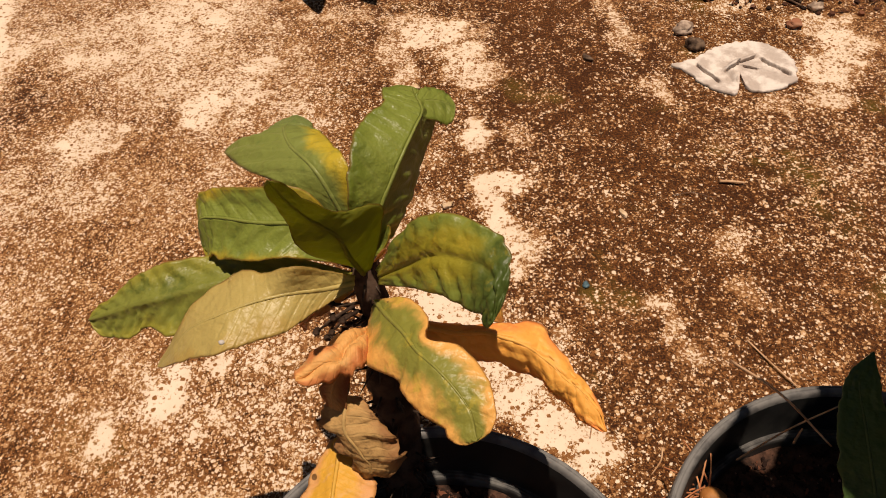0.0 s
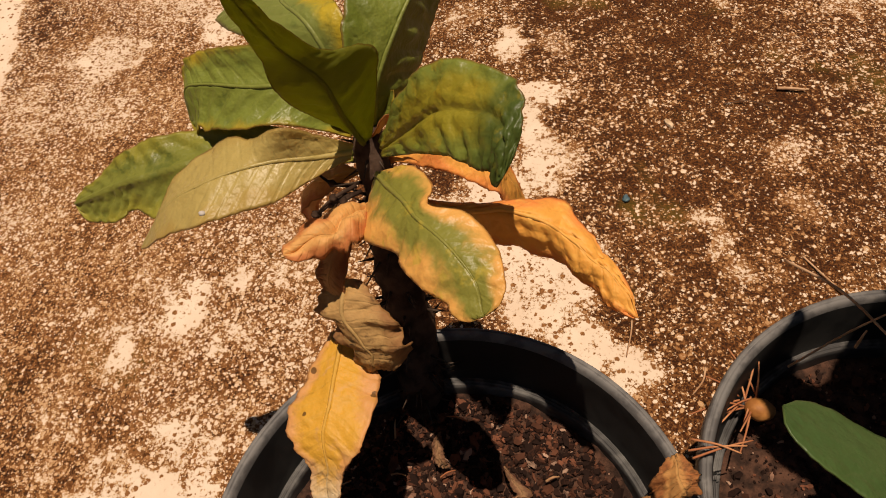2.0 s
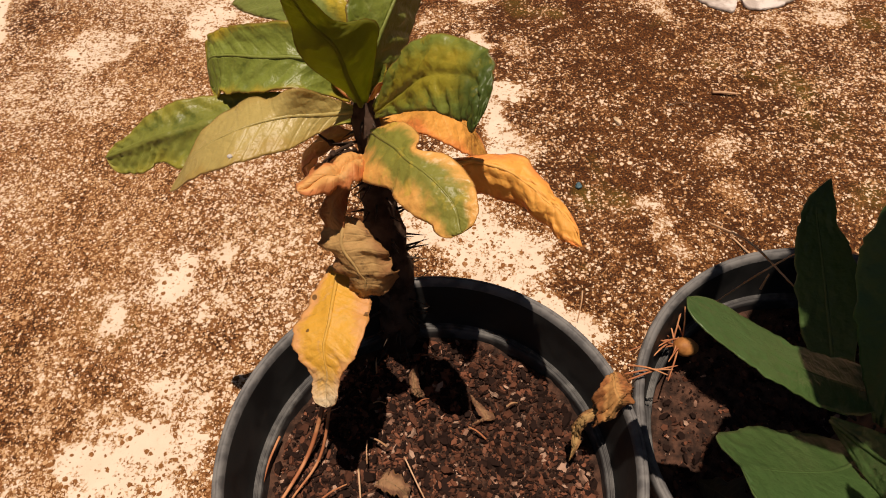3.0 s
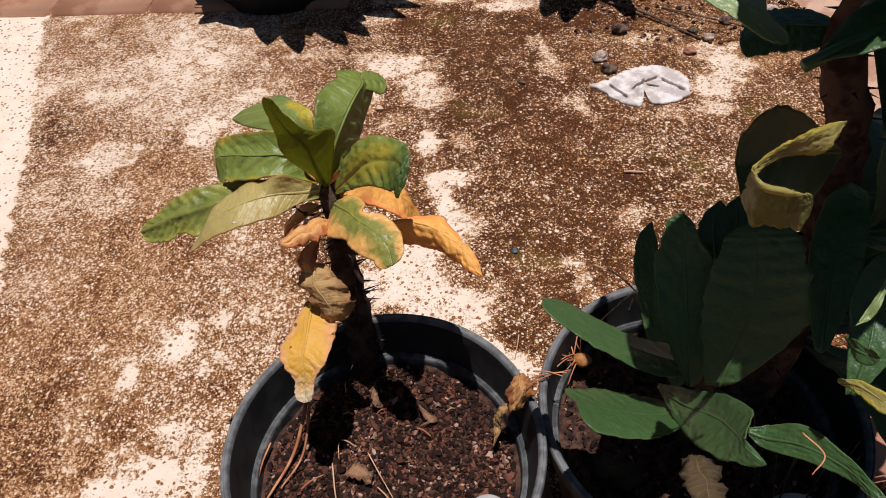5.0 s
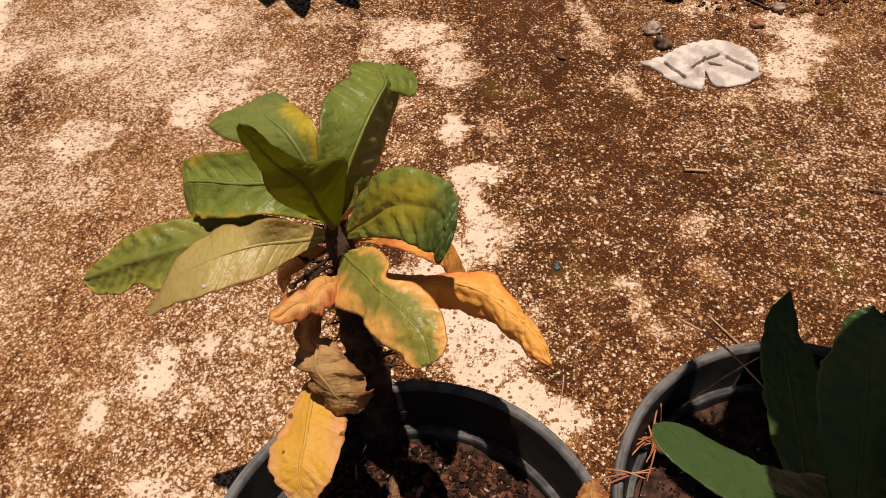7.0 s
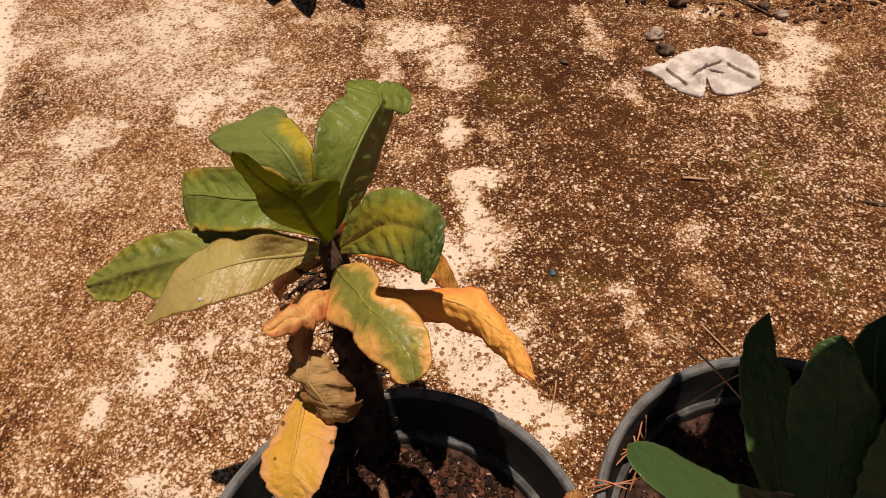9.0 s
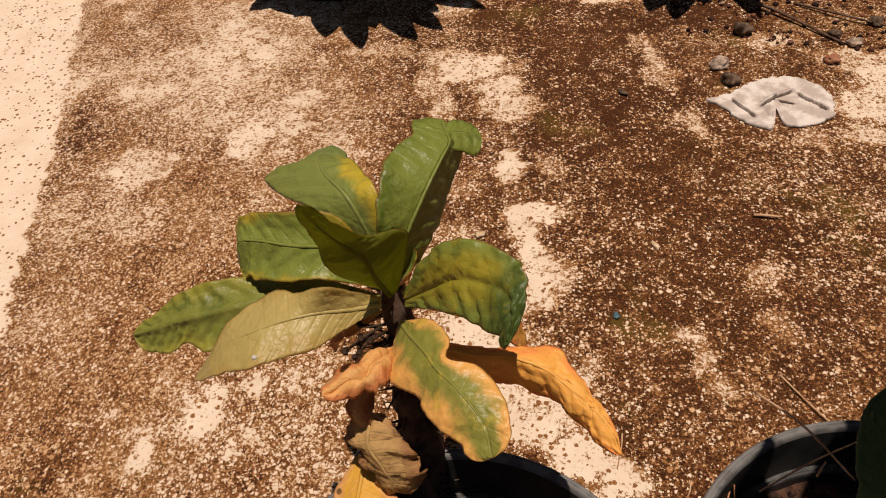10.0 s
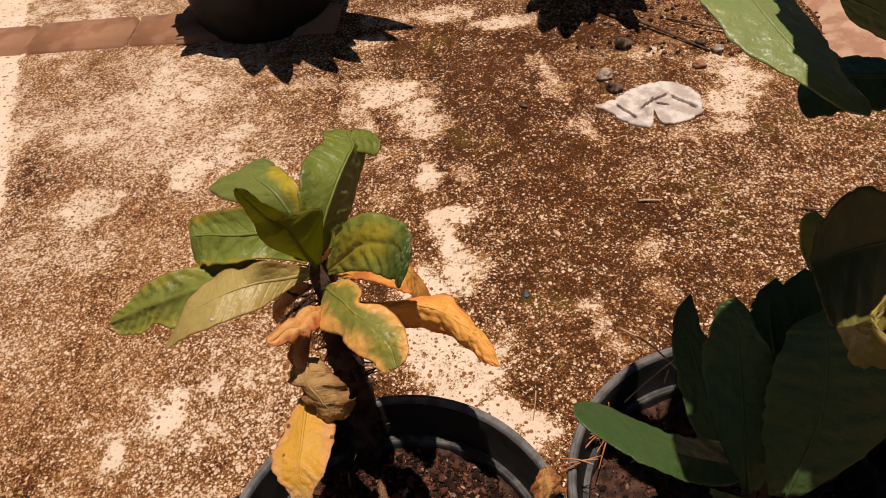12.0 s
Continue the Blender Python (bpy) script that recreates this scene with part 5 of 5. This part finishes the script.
stick([(0.333, 0.588, 0.0025), (0.347, 0.587, 0.003), (0.361, 0.586, 0.0025)], 0.0019, M_STRAW, "short pale straw lying on concrete")
stick([(0.167, 0.294, 0.001), (0.165, 0.278, 0.006), (0.161, 0.258, 0.001)], 0.0009, M_STRAW, "thin dry straw on concrete")
stick([(0.226, 0.252, 0.001), (0.222, 0.238, 0.003), (0.213, 0.226, 0.001)], 0.0009, M_STRAW, "thin bent straw on concrete")
stick([(0.323, 0.369, 0.001), (0.345, 0.335, 0.004), (0.378, 0.295, 0.002)], 0.0009, M_STRAW, "thin dry straw on concrete")
stick([(0.372, 1.084, 0.004), (0.43, 1.035, 0.008), (0.514, 0.949, 0.003)], 0.003, M_TWIG, "dark dry twig on concrete", "twig", "twig")
stick([(0.543, 0.555, 0.002), (0.57, 0.548, 0.004), (0.60, 0.546, 0.002)], 0.0015, M_TWIG, "thin dark twig on concrete", "twig", "twig")
stick([(0.275, 0.565, 0.001), (0.30, 0.568, 0.003), (0.325, 0.560, 0.001)], 0.0006, M_TWIG, "thin dark twig on concrete", "twig", "twig")
stick([(0.47, 1.06, 0.003), (0.54, 1.01, 0.008), (0.60, 0.985, 0.003)], 0.002, M_TWIG, "dark dry twig on concrete", "twig", "twig")


def litter():
    """Fallen bark, crumbs and short straws along the yard's far side."""
    rnd = random.Random(31)
    verts, faces = [], []
    for k in range(420):
        x = rnd.uniform(0.28, 0.78)
        y = 0.93 + rnd.random() ** 1.3 * 0.30 + 0.15 * max(0.0, 0.55 - x)
        o = Vector((x, y, 0.001))
        a = rnd.random() * math.pi
        if rnd.random() < 0.4:
            ln = rnd.uniform(0.006, 0.022)
            d = Vector((math.cos(a), math.sin(a), rnd.uniform(-0.05, 0.15))) * ln
            v, f = tube([o, o + d * 0.5 + Vector((0, 0, 0.001)), o + d], (0.0009, 0.0007, 0.0004), 4, 4)
        else:
            r = rnd.uniform(0.0015, 0.0055)
            v = [o + Vector((r * math.cos(a + t) * rnd.uniform(0.6, 1.2), r * math.sin(a + t) * rnd.uniform(0.6, 1.2), h)) for h in (0.0, r * rnd.uniform(0.3, 0.8)) for t in (0, 1.3, 2.6, 3.9, 5.1)]
            f = [(5, 6, 7, 8, 9)] + [(i, (i + 1) % 5, 5 + (i + 1) % 5, 5 + i) for i in range(5)]
        n0 = len(verts)
        verts += v
        faces += [tuple(n0 + i for i in q) for q in f]
    ob = mesh_object("litter", verts, faces, M_CRUMB, smooth=False)
    return tagged(ob, "scattered bark crumbs and straw bits on concrete", "litter", kind="stuff")


def crumb_material():
    m, nt, p = mat("bark_crumbs")
    geo = nt.nodes.new("ShaderNodeNewGeometry")
    r = geo.outputs["Random Per Island"]
    c = mix(nt, step(nt, r, 0.40, 1.0), (0.017, 0.007, 0.005), (0.27, 0.10, 0.055))
    c = mix(nt, step(nt, r, 0.93, 0.97), c, (0.55, 0.34, 0.24))
    c = mix(nt, math_node(nt, 'MULTIPLY', step(nt, noise_tex(nt, 38, 4, 0.65), 0.44, 0.62), 0.5), c, (0.014, 0.006, 0.004))
    c = mix(nt, math_node(nt, 'MULTIPLY', noise_tex(nt, 260, 3), 0.6), c, (0.016, 0.008, 0.005))
    nt.links.new(c, p.inputs["Base Color"])
    p.inputs["Roughness"].default_value = 0.9
    p.inputs["Specular IOR Level"].default_value = 0.15
    bump(nt, noise_tex(nt, 700, 3), 0.5, 0.0006, p)
    return m


M_CRUMB = crumb_material()
litter()


# ---- in the pots ----
def crumbs(centre, radius, level, count, seed):
    """Bark crumbs and chips that cover the soil."""
    rnd = random.Random(seed)
    verts, faces = [], []
    for k in range(count):
        a, q = rnd.random() * 2 * math.pi, math.sqrt(rnd.random()) * radius
        o = Vector((q * math.cos(a), q * math.sin(a), 0))
        z = level + 0.006 * noise.noise(o * 25 + Vector((centre[0] * 50, 3, 0))) + 0.004 * noise.noise(o * 80) + 0.003 * noise.noise(o * 200)
        r = 0.0005 + 0.0020 * rnd.random() ** 4 if k % 40 else rnd.uniform(0.0017, 0.0042)
        turn = Euler((rnd.uniform(-0.6, 0.6), rnd.uniform(-0.6, 0.6), rnd.random() * 6)).to_matrix()
        sx, sy, sz = rnd.uniform(0.7, 1.9), rnd.uniform(0.5, 1.0), rnd.uniform(0.3, 0.8)
        n0 = len(verts)
        for h in (-1, 1):
            for t in (0.3, 1.5, 2.7, 4.0, 5.2):
                v = Vector((math.cos(t) * sx * rnd.uniform(0.7, 1.1), math.sin(t) * sy * rnd.uniform(0.7, 1.1), h * sz * rnd.uniform(0.6, 1.0))) * r
                verts.append(o + Vector((centre[0], centre[1], z + r * 0.35)) + turn @ v)
        faces += [tuple(n0 + i for i in (9, 8, 7, 6, 5)[::-1])] + [tuple(n0 + i for i in (4, 3, 2, 1, 0))] + [(n0 + i, n0 + (i + 1) % 5, n0 + 5 + (i + 1) % 5, n0 + 5 + i) for i in range(5)]
    ob = mesh_object("bark_crumbs", verts, faces, M_CRUMB, smooth=False)
    return tagged(ob, "dark bark crumbs and soil bits in the pot", "bark crumbs", kind="stuff")


crumbs(POT_A, 0.104, SOIL_A, 20000, 51)
crumbs(POT_B, 0.107, SOIL_B, 4000, 52)


def pebble(place, size, turn, seed):
    bm = bmesh.new()
    bmesh.ops.create_icosphere(bm, subdivisions=4, radius=1)
    rot = Matrix.Rotation(turn, 3, 'Z')
    for v in bm.verts:
        k = 1 + 0.06 * noise.noise(v.co * 0.9 + Vector((seed, 0, 0)))
        v.co = rot @ Vector((v.co.x * size[0] * k, v.co.y * size[1] * k, v.co.z * size[2] * k))
    ob = part("pebble", bm, M_PEBBLE, None)
    ob.location = place
    return tagged(ob, "smooth off-white oval pebble on the soil", "pebble", "pebbles in the pots")


pebble((0.131, 0.010, 0.156), (0.0172, 0.0135, 0.0115), -0.35, 1)
pebble((0.366, 0.014, 0.149), (0.026, 0.016, 0.013), 0.0, 2)


def scrap(M, half, material, label, seed, crumple=0.002, name="fallen_leaf", side=None, cup=0.2):
    """A fallen leaf or a shred of one."""
    o = Vector(M[0])
    M = [Vector(q) for q in M]
    d = (M[-1] - M[0]).normalized()
    w = side or d.cross(Vector((0, 0, 1))).normalized()
    w = Vector(w) * half
    ob = blade(None, rel(M, o), rel([M[1] - w, M[2] - w * 0.9], o), rel([M[1] + w, M[2] + w * 0.9], o), material=material, label=label, seed=seed, crumple=crumple, cup=cup, name=name, n=30, across=12, rib=False, emboss=0.0018, ragged=0.16, wave=0.25)
    ob.location = o
    return tagged(ob, label, "fallen leaf", "fallen leaves in the pots")


def curled_scrap(rows, tip, material, label, seed, **kw):
    """A dead leaf crumpled over the pot's rim."""
    o = Vector(rows[0][1])
    ob = fan(None, [rel(r, o) for r in rows], tuple(Vector(tip) - o), material=material, label=label, seed=seed, name="fallen_leaf", rib=False, ragged=0.16, wave=0.18, emboss=0.0018, pucker=0.12, veins=6, **kw)
    ob.location = o
    return tagged(ob, label, "fallen leaf", "fallen leaves in the pots")


curled_scrap([((0.158, 0.103, 0.212), (0.155, 0.102, 0.211), (0.151, 0.100, 0.210)), ((0.164, 0.094, 0.213), (0.154, 0.090, 0.217), (0.145, 0.089, 0.204)), ((0.166, 0.087, 0.210), (0.156, 0.081, 0.214), (0.147, 0.079, 0.199))], (0.150, 0.076, 0.198), M_RIMDEAD, "crumpled brown dead leaf caught on the pot rim", 66, crumple=0.003)
curled_scrap([((0.146, 0.086, 0.196), (0.148, 0.083, 0.195), (0.150, 0.080, 0.194)), ((0.137, 0.084, 0.188), (0.139, 0.080, 0.190), (0.142, 0.078, 0.187)), ((0.134, 0.077, 0.175), (0.136, 0.075, 0.176), (0.139, 0.074, 0.174))], (0.134, 0.064, 0.160), M_DRY, "pale torn leaf shred hung inside the pot rim", 64, crumple=0.002, point=0.9, step_rows=9, across=12)
scrap([(0.068, 0.108, 0.152), (0.073, 0.100, 0.154), (0.080, 0.092, 0.152), (0.070, 0.088, 0.152)], 0.004, M_SHRED, "small curled brown leaf on the soil", 62, 0.003)
for k, (x, y) in enumerate(((0.020, 0.042), (-0.024, 0.010), (-0.053, 0.008))):
    scrap([(x - 0.010, y, 0.153), (x - 0.003, y + 0.003, 0.156), (x + 0.004, y, 0.157), (x + 0.011, y - 0.003, 0.153)], 0.007, M_SHRED, "flat brown leaf shred on the soil", 63 + k, 0.006, cup=0.05)
scrap([(0.030, 0.120, 0.170), (0.028, 0.115, 0.166), (0.030, 0.108, 0.160), (0.036, 0.103, 0.153)], 0.004, M_SHRED, "small dry leaf shred at the stem's foot", 67, 0.003)
stick([(-0.020, 0.100, 0.200), (-0.035, 0.062, 0.156), (-0.052, 0.020, 0.152)], 0.0017, M_REDSTRAW, "long reddish dry leaf stalk")
stick([(-0.019, 0.098, 0.198), (-0.027, 0.060, 0.157), (-0.042, 0.030, 0.152)], 0.0012, M_REDSTRAW, "long reddish dry leaf stalk")
stick([(-0.058, 0.070, 0.154), (-0.062, 0.050, 0.153), (-0.063, 0.022, 0.152)], 0.0009, M_REDSTRAW, "thin reddish straw on the soil")
stick([(-0.002, 0.052, 0.153), (0.006, 0.020, 0.156), (0.018, -0.015, 0.153)], 0.0007, M_STRAW, "thin dry straw on the soil")
stick([(0.027, 0.062, 0.153), (0.040, 0.040, 0.157), (0.052, 0.022, 0.153)], 0.0006, M_STRAW, "thin dry straw on the soil")
rnd = random.Random(5)
for k in range(16):
    a, q = rnd.random() * 6.28, math.sqrt(rnd.random()) * 0.09
    x, y, t, ln = POT_A[0] + q * math.cos(a), POT_A[1] + q * math.sin(a), rnd.random() * 3.14, rnd.uniform(0.008, 0.022)
    stick([(x, y, 0.153), (x + ln * 0.5 * math.cos(t), y + ln * 0.5 * math.sin(t), 0.156), (x + ln * math.cos(t), y + ln * math.sin(t), 0.153)], rnd.uniform(0.0005, 0.0009), rnd.choice((M_STRAW, M_REDSTRAW)), "short dry straw on the soil")
# straws, a nut and dead leaves in the second pot
M_NUT = two_tone("nut_shell", (0.30, 0.115, 0.03), (0.42, 0.18, 0.05), 90, 0.6)
nut = lump("nut", (0.215, 0.150, 0.160), (0.0085, 0.007, 0.0065), M_NUT, seed=3, rough=0.1, detail=3)
tagged(nut, "small round orange-brown nut in the pot", "nut")
for k in range(13):
    t = rnd.uniform(1.2, 4.4)
    o = Vector((0.210 + rnd.uniform(-0.006, 0.006), 0.155 + rnd.uniform(-0.006, 0.006), 0.158))
    ln = rnd.uniform(0.015, 0.034)
    e = o + Vector((math.cos(t) * ln, math.sin(t) * ln, rnd.uniform(0.0, 0.018)))
    stick([o, (o + e) / 2 + Vector((0, 0, 0.003)), e], 0.0007, M_REDSTRAW, "thin red-brown needle in the pot")
for p, q in (((0.166, 0.112, 0.190), (0.196, 0.116, 0.192)), ((0.168, 0.118, 0.191), (0.192, 0.111, 0.194)), ((0.168, 0.108, 0.190), (0.200, 0.120, 0.190))):
    stick([p, tuple((Vector(p) + Vector(q)) / 2 + Vector((0, 0, 0.003))), q], 0.0007, M_REDSTRAW, "thin red-brown needle on the pot rim")
stick([(0.228, 0.226, 0.205), (0.243, 0.188, 0.233), (0.264, 0.156, 0.233)], 0.0009, M_STRAW, "long dry straw leaning on the pot rim")
stick([(0.223, 0.162, 0.194), (0.247, 0.171, 0.220), (0.268, 0.175, 0.245)], 0.0007, M_STRAW, "dry straw across the pot")
stick([(0.252, 0.166, 0.213), (0.253, 0.168, 0.218), (0.255, 0.171, 0.223)], 0.0008, M_STRAW, "dry straw across the pot")
for k in range(9):
    o = Vector((0.365 + rnd.uniform(-0.03, 0.03), 0.03 + rnd.uniform(-0.015, 0.015), 0.150))
    e = o + Vector((rnd.uniform(-0.02, 0.02), rnd.uniform(0.01, 0.04), rnd.uniform(0.03, 0.07)))
    stick([o, (o + e) / 2, e], 0.0007, M_TWIG, "thin dead stalk in the pot")
stick([(0.286, -0.039, 0.376), (0.292, -0.052, 0.378), (0.282, -0.063, 0.380)], 0.0005, M_REDSTRAW, "orange dried flower stalk", "dried_stalk", "stalk")
scrap([(0.284, 0.040, 0.200), (0.283, 0.026, 0.206), (0.286, 0.010, 0.204), (0.290, -0.008, 0.198)], 0.016, M_OLDLEAF, "brown dead leaf in the second pot", 71, 0.003)
scrap([(0.215, 0.060, 0.150), (0.225, 0.050, 0.158), (0.238, 0.044, 0.158), (0.250, 0.036, 0.150)], 0.014, M_OLDLEAF, "dark dead leaf on the soil", 72, 0.003)
scrap([(0.264, 0.010, 0.182), (0.265, 0.004, 0.178), (0.267, -0.002, 0.174), (0.272, -0.008, 0.170)], 0.005, M_DRY, "small pale leaf shred in the pot", 73, 0.002)


# ---- brick borders ----
def brick_border(name, start, along, count, size, height, seed, label, material):
    """A row of worn bricks let into the ground; each one a piece of its own."""
    top = tagged(thing(name, (start[0], start[1], 0)), label, "brick border", kind="structure")
    d = Vector((along[0], along[1], 0)).normalized()
    turn = math.atan2(d.y, d.x)
    rnd = random.Random(seed)
    bm = bmesh.new()
    bmesh.ops.create_cube(bm, size=1)
    bmesh.ops.scale(bm, verts=bm.verts, vec=(size[0] - 0.008, size[1], height + 0.03))
    bmesh.ops.bevel(bm, geom=bm.edges[:], offset=0.004, segments=2, affect='EDGES')
    first = part("brick", bm, material, top)
    for k in range(count):
        ob = first if k == 0 else new("brick", first.data)
        ob.parent = top
        ob.matrix_local = Matrix.Translation(d * size[0] * (k + 0.5) + Vector((0, 0, height / 2 - 0.015 + rnd.uniform(-0.002, 0.002)))) @ Matrix.Rotation(turn + rnd.uniform(-0.02, 0.02), 4, 'Z')
    return top


brick_border("border_south", (-0.62, -0.085), (0.167, 0.036), 7, (0.21, 0.10), 0.006, 3, "flush border of worn red-brown bricks", M_BRICK)
brick_border("border_north", (-1.40, 1.165), (1.0, -0.01), 6, (0.21, 0.10), 0.012, 4, "border of worn brown bricks along the yard", M_KERB)


# ---- red dirt past the yard ----
def dirt():
    verts, faces = [], []
    xs, ys = np.linspace(0.66, 2.2, 70), np.linspace(0.70, 2.4, 70)
    for y in ys:
        for x in xs:
            edge = (x - 0.71 - 0.05 * noise.noise(Vector((0, y * 9, 0))) - 0.25 * max(0.0, 0.86 - y))
            z = -0.004 + min(0.022, max(0.0, edge * 0.35)) + 0.006 * noise.noise(Vector((x * 18, y * 18, 3))) * min(1.0, max(0.0, edge * 12))
            far_edge = min(2.2 - x, 2.4 - y) + 0.25 * noise.noise(Vector((x * 3, y * 3, 8)))
            z -= 0.05 * max(0.0, 1 - max(0.0, far_edge) / 0.3)
            verts.append((x, y, z))
    n = len(xs)
    for i in range(n - 1):
        for j in range(n - 1):
            faces.append((i * n + j, i * n + j + 1, (i + 1) * n + j + 1, (i + 1) * n + j))
    return tagged(mesh_object("dirt_bank", verts, faces, M_DIRT), "bare reddish dirt beside the concrete", "dirt", kind="structure")


dirt()


# ---- pots at the far side, whose leaves throw ragged shade ----
def far_plant(place, radius, height, tips, seed):
    pot("plant_pot", place, radius, height, height - 0.05, "round black plastic pot at the yard's far side")
    top = tagged(thing("succulent_shrub", (place[0], place[1], height - 0.06)), "leafy dark green shrub in a black pot", "potted plant")
    o = Vector(top.location)
    rnd = random.Random(seed)
    stem = [(0, 0, 0), (0.005, 0.004, 0.06), (0, 0, 0.14)]
    spiny_stem(top, stem, (0.016, 0.016, 0.012), 12, seed)
    for k, (x, y) in enumerate(tips):
        end = Vector((x + 0.01, y + 0.006, height + rnd.uniform(0.10, 0.16))) - o
        foot = Vector((0, 0, rnd.uniform(0.06, 0.13)))
        mid = (foot + end) / 2 + Vector((0, 0, 0.04))
        leaf(top, [tuple(foot), tuple(mid), tuple(end)], rnd.uniform(0.024, 0.034), material=M_DARKLEAF, label="dark green leaf", seed=seed + k, blunt=0.35, n=24, across=8)


far_plant((-0.30, 1.215, 0), 0.175, 0.22, [(-0.46, 1.10), (-0.42, 1.12), (-0.02, 1.06), (0.01, 1.10), (-0.36, 1.06), (-0.10, 1.05), (-0.20, 1.0), (-0.281, 0.972), (-0.213, 0.937), (-0.440, 1.059), (-0.125, 0.962), (-0.087, 0.993), (-0.350, 1.035), (-0.160, 1.010), (-0.300, 1.030), (-0.220, 1.020), (-0.060, 1.080),
                                          (-0.390, 1.080), (-0.030, 1.120), (-0.480, 1.150), (-0.250, 1.050), (-0.180, 1.060), (-0.120, 1.100)], 81)
far_plant((0.36, 1.31, 0), 0.14, 0.20, [(0.243, 1.043), (0.282, 1.018), (0.330, 1.060), (0.372, 1.084), (0.412, 1.019), (0.300, 1.090), (0.440, 1.090), (0.220, 1.120)], 101)
